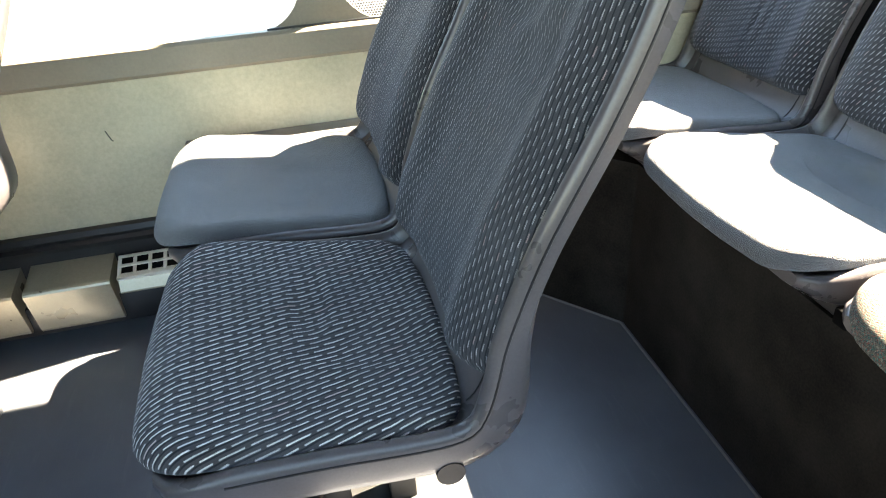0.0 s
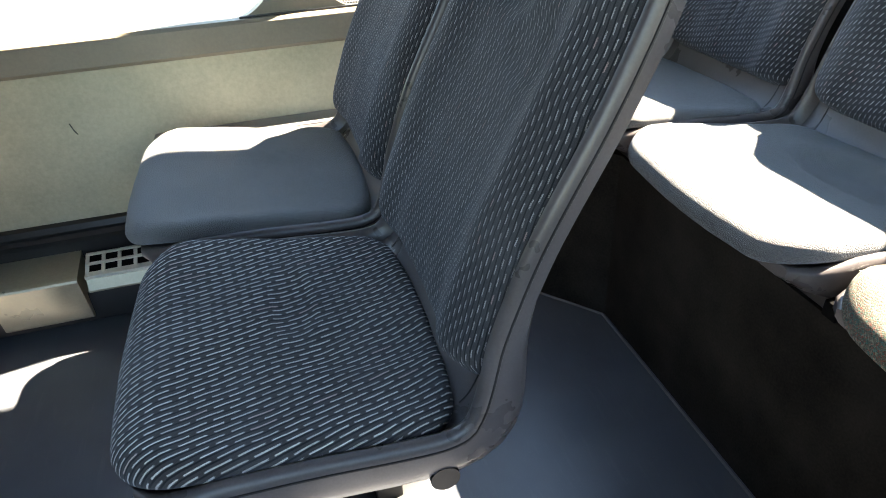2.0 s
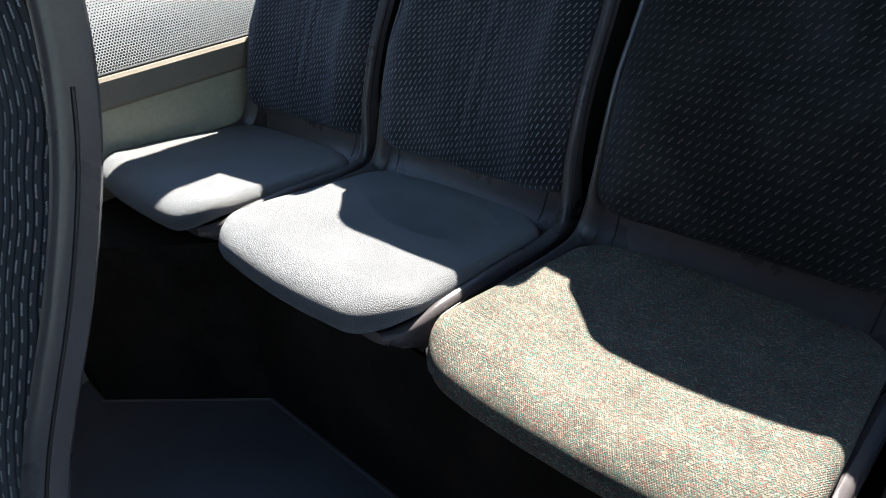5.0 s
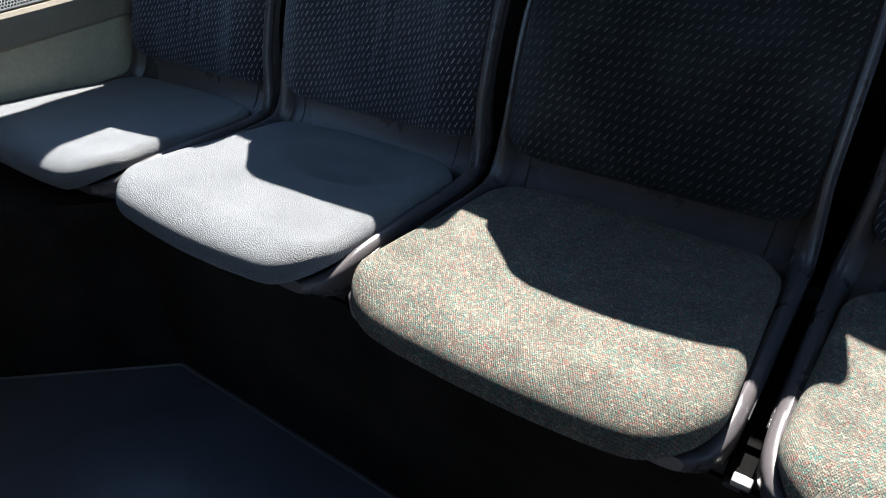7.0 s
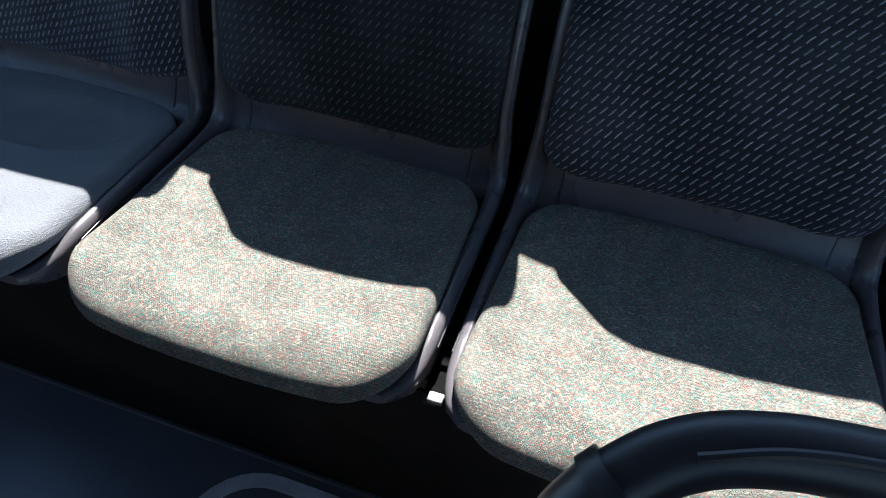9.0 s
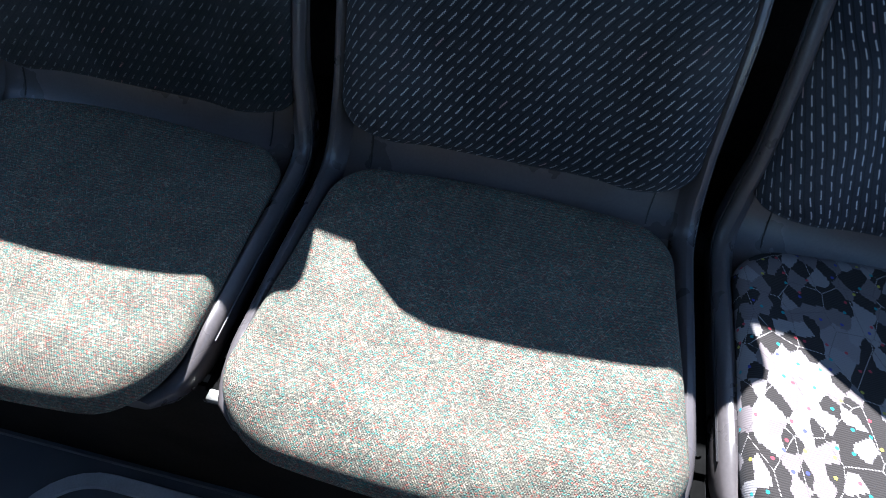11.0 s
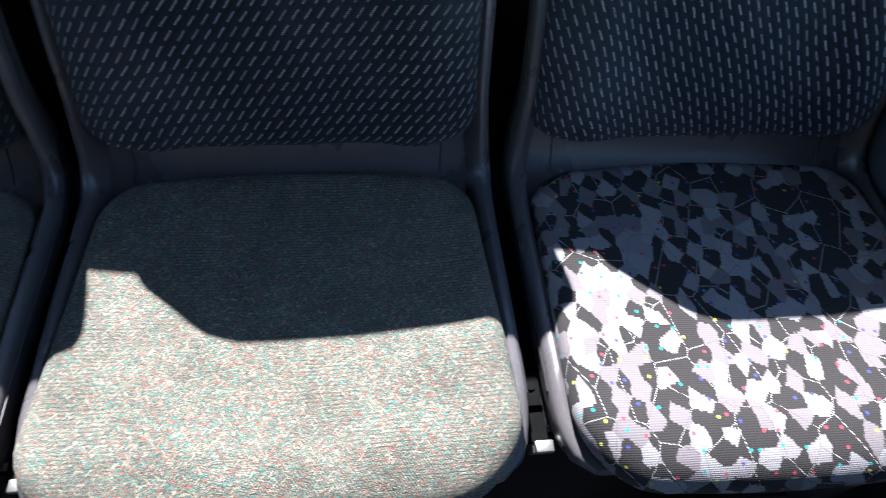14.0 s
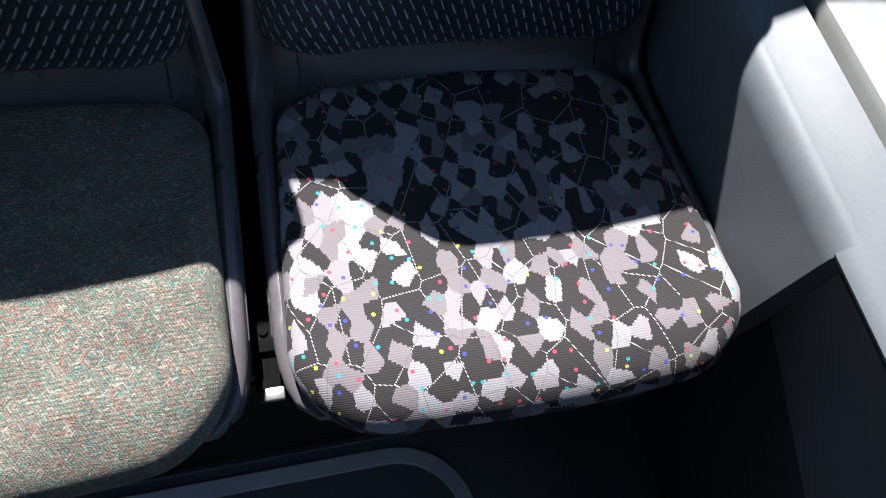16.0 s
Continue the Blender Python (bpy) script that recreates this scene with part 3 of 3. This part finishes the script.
BENCH = "seats of the rear bench"


def bus_seat(at, cover, back, label, group, seed=0, deep=1.0, dish=0.006, lift=0.0, dent=(), crease=()):
    """A moulded tub seat; its origin lies at the seam between cushion and back."""
    seat = thing("bus_seat", at, label, "bus seat", group)

    def raised(bm):
        """The back of one seat stands a little taller or lower than the next."""
        for v in bm.verts:
            v.co.z += lift * max(0, v.co.z - 0.2) / 0.38
        return shoulder(bm)

    bm = raised(shell_mesh())
    for v in bm.verts:
        if v.co.y < 0:
            v.co.y *= deep
    shell = part("shell", bm, "shell", seat, "grey moulded plastic tub")
    for s in (-1, 1):
        part("bead", raised(bead_mesh(s, deep)), "rim", shell, "black rubber bead")
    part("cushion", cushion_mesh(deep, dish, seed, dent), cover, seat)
    part("backrest", raised(pad_mesh(back_path(), lambda p: seat_half(p.z) - 0.009, 0.036, 0.055, 0.010, 0.015, seed + 9, crease, 72)), back, seat)
    for s in (-1, 1):
        pts = [p + up * 0.0006 + Vector((s * (0.176 + 0.05 * (p.z - 0.01)), 0, 0)) for p, up in side_frames(110) if -0.034 < p.z < 0.024 and p.y > -0.05]
        part("seam", tube(pts, 0.0011, 10, 6), "rim", shell)
    return seat


# ---- the setting ----
LEFT, RIGHT, REAR, FRONT, ROOF, SILL = -1.2, 1.32, 0.45, -5.2, 2.12, 0.645
floor_ob = part("floor", boxes((LEFT - 0.06, RIGHT + 0.06, FRONT, REAR + 0.06, -0.12, 0.0), bevel=0), "floor", smooth=False)
tagged(floor_ob, "dark blue-grey scuffed vinyl bus floor", "floor", kind="structure")
tagged(part("ceiling", boxes((LEFT - 0.06, RIGHT + 0.06, FRONT, REAR + 0.06, ROOF, ROOF + 0.06), bevel=0), "roof", smooth=False),
       "plain grey bus ceiling", "ceiling", kind="structure")
tagged(part("wall_front", boxes((LEFT, RIGHT, FRONT - 0.06, FRONT, 0, ROOF), bevel=0), "roof", smooth=False), "plain bulkhead at the front", "wall", kind="structure")
tagged(part("wall_rear", boxes((LEFT, RIGHT, REAR, REAR + 0.06, 0, 1.224), (LEFT, RIGHT, REAR, REAR + 0.06, 1.93, ROOF),
       (LEFT, -1.06, REAR, REAR + 0.06, 1.224, 1.93), (1.2, RIGHT, REAR, REAR + 0.06, 1.224, 1.93), bevel=0), "wall", smooth=False),
       "rear wall with the wide back window opening", "wall", kind="structure")


def corner_fillet(x, z, sx, r, n=10):
    """Fills one lower corner of the rear window with a round."""
    arc = [(x + sx * (r - r * math.sin(a)), z + r - r * math.cos(a)) for a in (math.pi / 2 * k / n for k in range(n + 1))]
    return prism([(x, z)] + arc, "y", REAR + 0.001, REAR + 0.059)


for x, sx, r in ((-1.06, 1, 0.16), (1.2, -1, 0.20)):
    tagged(part("trim_window_corner", corner_fillet(x, 1.224, sx, r), "wall", smooth=False), "rounded lower corner of the rear window", "window corner", kind="structure")


def window_post(y0, y1, z0, z1, r, x0, x1, n=10):
    """A window post that flares into the sill on both sides."""
    bm = bmesh.new()
    steps = [(r - r * math.sin(a), r - r * math.cos(a)) for a in (math.pi / 2 * k / n for k in range(n + 1))]
    rows = []
    for out, up in steps + [(0.0, z1 - z0)]:
        rows.append([bm.verts.new((x, y, z0 + up)) for x, y in ((x0, y0 - out), (x1, y0 - out), (x1, y1 + out), (x0, y1 + out))])
    for a, b in zip(rows, rows[1:]):
        for k in range(4):
            bm.faces.new((a[k], a[(k + 1) % 4], b[(k + 1) % 4], b[k]))
    bm.faces.new(rows[0]), bm.faces.new(rows[-1])
    return bm


def side_wall(name, x0, x1, posts, label):
    wall = thing(name, (0, 0, 0), label, "wall", kind="structure")
    part("panel", boxes((x0, x1, FRONT, REAR, 0, 0.59), bevel=0), "wall", wall, smooth=False)
    part("header", boxes((x0, x1, FRONT, REAR, 1.98, ROOF), bevel=0), "trim", wall, smooth=False)
    # Unseen solid wall ahead of the windows, added to dim the light inside.
    part("front_light_block", boxes((x0, x1, FRONT, -2.7, SILL - 0.004, 1.979), bevel=0), "roof", wall, smooth=False)
    for y0, y1 in posts:
        part("post", window_post(y0, y1, SILL - 0.005, 1.98, 0.112, *((x1 - 0.046, x1 + 0.001) if x1 < 0 else (x0 - 0.001, x0 + 0.046))), "trim", wall, smooth=False)
    return wall


side_wall("wall_left", LEFT - 0.05, LEFT, [(-0.915, -0.845), (0.36, 0.45)], "olive laminate side wall with rounded windows")
side_wall("wall_right", RIGHT, RIGHT + 0.05, [(-0.915, -0.845), (0.36, 0.45)], "side wall with rounded windows")

ground = part("ground", boxes((-400, 400, -400, 400, -1.2, -1.0), bevel=0), "ground", smooth=False)
tagged(ground, "pale sunlit concrete outside the bus", "ground", kind="structure")

# The moulding under the left windows, and the dark rail low on the wall.
sill_profile = [(LEFT + 0.001, 0.576), (LEFT + 0.016, 0.58), (LEFT + 0.024, 0.588), (LEFT + 0.022, 0.638), (LEFT + 0.017, 0.645), (LEFT - 0.004, 0.646), (LEFT - 0.006, 0.64), (LEFT - 0.004, 0.59), (LEFT, 0.578)]
tagged(part("trim_sill", prism(sill_profile, "y", FRONT, REAR), "trim", smooth=False), "beige moulded window sill along the wall", "sill", kind="structure")
tagged(part("trim_gasket", boxes((LEFT + 0.003, LEFT + 0.009, -1.0, 0.42, 0.6455, 0.6495), bevel=0.001), "black"), "thin black rubber seal on the window sill", "seal", kind="structure")
rail_profile = [(LEFT, 0.205), (LEFT + 0.016, 0.21), (LEFT + 0.02, 0.222), (LEFT + 0.012, 0.230), (LEFT + 0.018, 0.24), (LEFT + 0.012, 0.252), (LEFT, 0.256)]
tagged(part("trim_rail", prism(rail_profile, "y", FRONT, -0.5), "black"), "black ribbed rubber rail low on the wall", "rail", kind="structure")

# The band of printed dots on the rearmost left pane.
bm = bmesh.new()
layer = bm.loops.layers.uv.new("UVMap")
f = bm.faces.new([bm.verts.new(c) for c in ((LEFT - 0.012, -0.86, 0.62), (LEFT - 0.012, 0.40, 0.62), (LEFT - 0.012, 0.40, 0.88), (LEFT - 0.012, -0.86, 0.88))])
for loop in f.loops:
    loop[layer].uv = (loop.vert.co.y, loop.vert.co.z)
tagged(part("window_film", bm, "film", smooth=False), "band of small dark dots printed on the rear side window", "dot print", kind="structure")

# The step box under the rear bench, with its slanted end towards the wall.
outline = [(RIGHT, REAR), (RIGHT, -0.325), (-0.80, -0.325), (-1.10, -0.57), (LEFT, -0.57), (LEFT, REAR)]
tagged(part("bench_box", prism(outline, "z", 0.0, 0.392), "box", smooth=False), "black carpeted box under the rear bench", "bench base", kind="structure")
# Board added to block light and blacken the gaps between the seat backs.
board = [(0.052, 0.393), (0.080, 0.50), (0.130, 0.60), (0.180, 0.68), (0.215, 0.76), (REAR - 0.002, 0.76), (REAR - 0.002, 0.393)]
tagged(part("bench_light_block", prism(board, "x", LEFT + 0.002, 1.19), "box", smooth=False), "added black board behind the bench that blocks light", "engine cover", kind="structure")
edge = [(-1.2, -0.575, 0.004), (-1.10, -0.575, 0.004), (-0.80, -0.331, 0.004), (1.3, -0.331, 0.004)]
bm = bmesh.new()
rows = []
for (x, y, z), (dx, dy) in zip(edge, ((0, -1), (0.45, -0.9), (0.45, -0.9), (0, -1))):
    rows.append([bm.verts.new(c) for c in ((x, y, 0.0), (x, y, 0.004), (x + 0.001 * dx, y + 0.001 * dy, 0.004), (x + 0.003 * dx, y + 0.003 * dy, 0.0012), (x + 0.003 * dx, y + 0.003 * dy, 0.0))])
for a, b in zip(rows, rows[1:]):
    for k in range(5):
        bm.faces.new((a[k], a[(k + 1) % 5], b[(k + 1) % 5], b[k]))
bm.faces.new(rows[0]), bm.faces.new(rows[-1])
tagged(part("trim_floor", bm, "steel", smooth=False), "thin grey metal strip along the bench box", "floor trim", kind="structure")

# ---- seats ----
PAIR = "pair of seats by the window"
FOLDS = ((0.0, 0.22, 0.011, 0.19, 0.0045), (0.034, 0.20, 0.010, 0.17, 0.004), (-0.03, 0.19, 0.010, 0.15, 0.003))
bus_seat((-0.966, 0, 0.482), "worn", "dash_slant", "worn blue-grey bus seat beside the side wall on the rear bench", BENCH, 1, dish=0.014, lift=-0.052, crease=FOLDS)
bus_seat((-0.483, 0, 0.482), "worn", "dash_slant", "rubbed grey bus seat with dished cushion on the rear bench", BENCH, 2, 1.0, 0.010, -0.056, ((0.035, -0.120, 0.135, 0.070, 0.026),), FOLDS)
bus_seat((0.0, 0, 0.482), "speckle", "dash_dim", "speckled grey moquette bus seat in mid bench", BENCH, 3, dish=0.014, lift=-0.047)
bus_seat((0.4825, 0, 0.482), "speckle", "dash_cross", "speckled moquette bus seat beside the mosaic one", BENCH, 4, dish=0.014, lift=-0.071)
bus_seat((0.968, 0, 0.482), "mosaic", "dash_lean", "bus seat with black and white mosaic cushion beside the ledge", BENCH, 5, dish=0.016, lift=-0.066)
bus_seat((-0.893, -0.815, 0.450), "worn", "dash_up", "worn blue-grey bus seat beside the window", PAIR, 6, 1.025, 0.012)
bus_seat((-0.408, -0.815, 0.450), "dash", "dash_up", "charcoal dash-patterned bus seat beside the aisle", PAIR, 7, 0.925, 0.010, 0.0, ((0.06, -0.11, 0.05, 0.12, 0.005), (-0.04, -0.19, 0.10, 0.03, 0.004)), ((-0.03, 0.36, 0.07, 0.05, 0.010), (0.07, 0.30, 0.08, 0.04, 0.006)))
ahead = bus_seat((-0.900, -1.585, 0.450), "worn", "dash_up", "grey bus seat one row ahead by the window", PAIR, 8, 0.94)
over = bus_seat((0.560, -0.800, 0.300), "dash", "dash_up", "dark bus seat across the aisle with a grab handle", "seats across the aisle", 9, 0.94)

# The black grab handle over the seat across the aisle.
grab = thing("grab_handle", (0.010, -0.005, 0.004), "thick black rubber grab handle over a seat back", "handle")
part("grip", tube([(0.384, -0.577, 0.850), (0.404, -0.562, 0.861), (0.430, -0.552, 0.867), (0.470, -0.546, 0.869), (0.560, -0.541, 0.869), (0.650, -0.541, 0.867), (0.700, -0.547, 0.859)], 0.0138, 60, 18, 0.92), "black", grab)
part("elbow", tube([(0.366, -0.640, 0.770), (0.367, -0.612, 0.815), (0.374, -0.592, 0.838), (0.386, -0.576, 0.851)], 0.0150, 40, 18), "black", grab)
part("elbow", tube([(0.752, -0.640, 0.770), (0.750, -0.612, 0.815), (0.738, -0.585, 0.842), (0.718, -0.560, 0.855), (0.694, -0.545, 0.860)], 0.0140, 40, 18), "black", grab)
part("collar", tube([(0.3825, -0.579, 0.8485), (0.3885, -0.5735, 0.8530)], 0.0162, 6, 18), "black", grab)
part("rib", tube([(0.410, -0.566, 0.8735), (0.440, -0.557, 0.8800), (0.480, -0.551, 0.8812), (0.560, -0.547, 0.8812), (0.640, -0.547, 0.8795)], 0.0022, 40, 8), "black", grab)

# Clips and rail that hold the bench seats together.
for x in (0.243, 0.728):
    clip = thing("seat_clip", (x, -0.345, 0.425), "bright zinc clip between two bench seats", "clip", "clips between seats")
    part("plate", boxes((-0.006, 0.012, -0.006, 0.006, -0.004, 0.004), bevel=0.0015), "zinc", clip)
    part("stem", boxes((-0.012, 0.004, -0.004, 0.05, -0.012, -0.005), bevel=0.001), "black", clip)
tagged(part("bench_rail", boxes((-1.15, 1.15, -0.322, -0.290, 0.393, 0.418), bevel=0.004), "black"), "black steel rail under the bench seats", "rail")
for x in (-0.7245, -0.2415, 0.241, 0.7255):
    spacer = thing("seat_gap_block", (x, 0, 0), "black bracket and added light-blocking bar between two bench seats", "spacer", "spacers of the bench")
    # Added bar blocks sun leaking through the gap; near-black stands in for shade.
    part("bar", boxes((-0.012, 0.012, -0.340, -0.04, 0.400, 0.424), bevel=0.003), "matte", spacer)
    part("bracket", boxes((-0.010, 0.010, -0.305, -0.265, 0.423, 0.431), bevel=0.002), "matte", spacer)
    part("bolt", tube([(0, -0.285, 0.430), (0, -0.285, 0.4335)], 0.0045, 4, 8), "matte", spacer)

# Pedestal of the pair by the window.
stand = thing("seat_pedestal", (0, 0, 0), "grey steel pedestal under the pair of seats", "pedestal")
# Plate added out of sight to stop sun slipping between seat and wall.
part("light_block_plate", boxes((-1.1995, -1.128, -1.222, -0.50, 0.414, 0.428), bevel=0.003), "steel", stand)
part("beam", boxes((-1.14, -0.29, -1.03, -0.985, 0.352, 0.402), bevel=0.006), "kick", stand)
part("beam", boxes((-1.14, -0.29, -0.90, -0.855, 0.352, 0.402), bevel=0.006), "kick", stand)
# Hidden rail added to keep the sun off the floor beside the seat.
part("light_block_rail", boxes((-1.199, -1.118, -1.235, -0.62, 0.325, 0.355), bevel=0.004), "black", stand, "hidden black rail added to block light along the wall")
part("leg", boxes((-0.50, -0.455, -1.03, -0.985, 0.0, 0.354), bevel=0.006), "kick", stand)
part("leg", boxes((-0.50, -0.455, -0.92, -0.875, 0.0, 0.354), bevel=0.006), "kick", stand)
part("leg", boxes((-1.10, -1.06, -1.02, -0.90, 0.0, 0.354), bevel=0.006), "kick", stand)
part("foot", boxes((-0.535, -0.42, -1.08, -0.83, 0.0, 0.008), bevel=0.002), "kick", stand)
part("bar_end", tube([(-0.225, -0.866, 0.372), (-0.176, -0.866, 0.372)], 0.016, 8, 20), "black", stand, "black plastic end cap")

# Stand of the low seat across the aisle.
stand = thing("seat_stand", (0.56, 0, 0), "black steel stand under a single seat", "stand")
part("post", boxes((-0.04, 0.04, -1.02, -0.94, 0.006, 0.246), bevel=0.006), "black", stand)
part("foot", boxes((-0.11, 0.11, -1.08, -0.88, 0.0, 0.008), bevel=0.002), "black", stand)
# Leg of the seat one row ahead.
stand = thing("seat_stand", (-0.9, 0, 0), "grey steel stand under a single seat", "stand")
part("post", boxes((-0.03, 0.03, -1.80, -1.72, 0.006, 0.396), bevel=0.006), "steel", stand)
part("foot", boxes((-0.09, 0.09, -1.85, -1.67, 0.0, 0.008), bevel=0.002), "steel", stand)

# The heater under the left windows.
heater = thing("wall_heater", (0, 0, 0), "cream enamelled convector heater under the window", "heater")
cover = [(-1.198, 0.181), (-1.180, 0.177), (-1.106, 0.163), (-1.100, 0.160), (-1.098, 0.155), (-1.117, 0.052), (-1.121, 0.046), (-1.198, 0.046)]
part("cover", prism(cover, "y", -1.630, -1.446), "cream", heater, smooth=False)
part("cover", prism(cover, "y", -2.30, -1.652), "cream", heater, smooth=False)
low = [(-1.198, 0.150), (-1.120, 0.150), (-1.108, 0.122), (-1.108, 0.118), (-1.120, 0.116), (-1.198, 0.110)]
part("casing", prism(low, "y", -1.434, -0.90), "cream", heater, smooth=False)
part("back_plate", boxes((-1.2, -1.197, -2.30, -0.60, 0.0, 0.204), bevel=0), "black", heater, smooth=False)
part("casing_back", boxes((-1.196, -1.13, -2.30, -0.90, 0.03, 0.105), bevel=0.003), "black", heater)
lean = math.atan2(0.022, 0.055)
grille = part("grille", boxes((-1.180, -1.170, -1.434, -0.90, 0.176, 0.180), (-1.154, -1.144, -1.434, -0.90, 0.166, 0.170), (-1.130, -1.110, -1.434, -0.90, 0.151, 0.159), bevel=0.001), "grille", heater, "white slotted grille")
# Black plate puts the shade inside the slots into its colour.
bm = boxes((-0.034, 0.030, -1.434, -0.90, -0.010, -0.006), bevel=0)
bmesh.ops.transform(bm, matrix=Matrix.Translation((-1.148, 0, 0.167)) @ Matrix.Rotation(lean, 4, "Y"), verts=bm.verts)
part("backing", bm, "matte", grille, "black plate that stands in for shade behind the slots", smooth=False)
for k in range(16):
    y = -1.434 + k * 0.034
    bm = boxes((-0.030, 0.030, y, y + 0.008, -0.002, 0.002), bevel=0.0008)
    bmesh.ops.transform(bm, matrix=Matrix.Translation((-1.148, 0, 0.167)) @ Matrix.Rotation(lean, 4, "Y"), verts=bm.verts)
    part("bar", bm, "grille", grille)

# The scratch on the wall panel.
bm = tube([(LEFT + 0.0004, -1.379, 0.474), (LEFT + 0.0004, -1.373, 0.455), (LEFT + 0.0004, -1.369, 0.449)], 0.0012, 8, 6)
tagged(part("scratch", bm, "black"), "short dark scratch on the olive wall panel", "scratch", kind="structure")

# The moulded ledge beside the mosaic seat, and the sill along the right wall.
IN = 1.203
ledge = thing("side_ledge", (0, 0, 0), "pale grey moulded plastic ledge along the right wall", "ledge", kind="structure")
prof = [(IN + 0.004, 0.02), (IN, 0.30), (IN, 0.580)] + [(IN + 0.028 - 0.028 * math.cos(a), 0.580 + 0.032 * math.sin(a)) for a in (radians(12 * k) for k in range(1, 8))] + [(1.262, 0.634), (1.262, 0.02)]
part("front_block", prism(prof, "y", -0.350, 0.36, 0.0), "ledge", ledge)
prof = [(1.250, 0.545), (1.228, 0.570), (1.204, 0.594), (1.199, 0.602), (1.206, 0.611), (1.218, 0.615), (1.262, 0.637), (1.262, 0.545)]
part("side_panel", prism(prof, "y", -2.4, -0.350, 0.0), "ledge", ledge)
# Its near-black colour stands in for shade and keeps the sun patch dim.
part("kick_panel", boxes((1.252, 1.2615, -2.4, -0.3502, 0.02, 0.545), bevel=0), "kick", ledge, "black lower panel", smooth=False)
skirt = [(-0.3505, 0.43), (-0.62, 0.34), (-1.2, 0.20), (-2.4, 0.20), (-2.4, 0.544), (-0.3505, 0.544)]
part("skirt_panel", prism(skirt, "x", 1.2475, 1.2515), "shell", ledge, "grey skirt under the ledge", smooth=False)
part("gap_seal", boxes((1.2625, 1.2705, -2.4, 0.40, 0.55, 0.600), bevel=0), "box", ledge)
prof = [(1.271, 0.55), (1.271, 0.636), (1.275, 0.643), (1.300, 0.652), (1.330, 0.660), (1.330, 0.55)]
part("sill_board", prism(prof, "y", -2.4, 0.42, 0.0), "sill", ledge)

# The floor hatch in front of the bench: a grey rim with rounded corners, and screws.
hatch = thing("floor_hatch", (0, 0, 0), "grey metal rim of a floor hatch", "hatch")
ring = []
for cx, cy, a0 in ((0.852, -0.472, 0), (-0.02, -0.472, 90), (-0.02, -1.05, 180), (0.852, -1.05, 270)):
    ring += [(cx, cy, math.radians(a0 + 90 * k / 8)) for k in range(9)]
bm = bmesh.new()
rows = [[bm.verts.new((cx + r * math.cos(a), cy + r * math.sin(a), z)) for r, z in ((0.124, 0.0), (0.122, 0.006), (0.101, 0.006), (0.099, 0.0))] for cx, cy, a in ring]
for a, b in zip(rows, rows[1:] + rows[:1]):
    for k in range(4):
        bm.faces.new((a[k], a[(k + 1) % 4], b[(k + 1) % 4], b[k]))
part("rim", bm, "alu", hatch)
for x, y in ((0.522, -0.418), (0.889, -0.509), (0.12, -0.418), (0.889, -0.80)):
    part("screw", tube([(x, y, 0.0), (x, y, 0.003)], 0.005, 4, 10), "zinc", hatch)

# A creased sheet of printed paper on the floor, one corner folded under.
sheet = thing("paper_sheet", (0.67, -0.55, 0.0), "creased white printed paper lying on the floor", "paper")
bm = bmesh.new()
bmesh.ops.create_grid(bm, x_segments=30, y_segments=22, size=0.5)
for v in bm.verts:
    x, y = v.co.x * 0.31, v.co.y * 0.208
    over = x + 0.935 * y - 0.180
    if over > 0:
        x, y = x - over * 0.53, y - over * 0.50
    v.co = Vector((x, y, 0.005 + 0.007 * abs(noise.noise(Vector((x * 14, y * 14, 2)))) + 0.03 * max(0, x - 0.05)))
part("page", bm, "paper", sheet)
for x, y, w in ((-0.12, 0.086, 0.04), (-0.01, 0.080, 0.016), (0.040, 0.078, 0.014), (0.066, 0.070, 0.012), (0.086, 0.056, 0.02), (-0.10, 0.05, 0.07), (-0.10, 0.028, 0.11), (-0.10, 0.006, 0.09)):
    part("print_bar", boxes((x, x + w, y, y + 0.010, 0.0125, 0.0132), bevel=0), "ink", sheet)

# Glass in the windows.
def pane(name, box, label):
    ob = part(name, boxes(box, bevel=0), "glass", smooth=False)
    ob.visible_shadow = False
    return tagged(ob, label, "window", kind="structure")


pane("window_1", (LEFT - 0.020, LEFT - 0.016, -2.71, -0.90, 0.588, 1.99), "clear side window with rounded corners")
pane("window_2", (LEFT - 0.020, LEFT - 0.016, -0.86, 0.37, 0.588, 1.99), "clear rear side window with dotted foot")
pane("window_3", (-1.07, 1.21, REAR + 0.02, REAR + 0.024, 1.215, 1.94), "wide clear rear window")
pane("window_4", (RIGHT + 0.016, RIGHT + 0.020, -2.71, 0.37, 0.588, 1.99), "clear side window above the ledge")
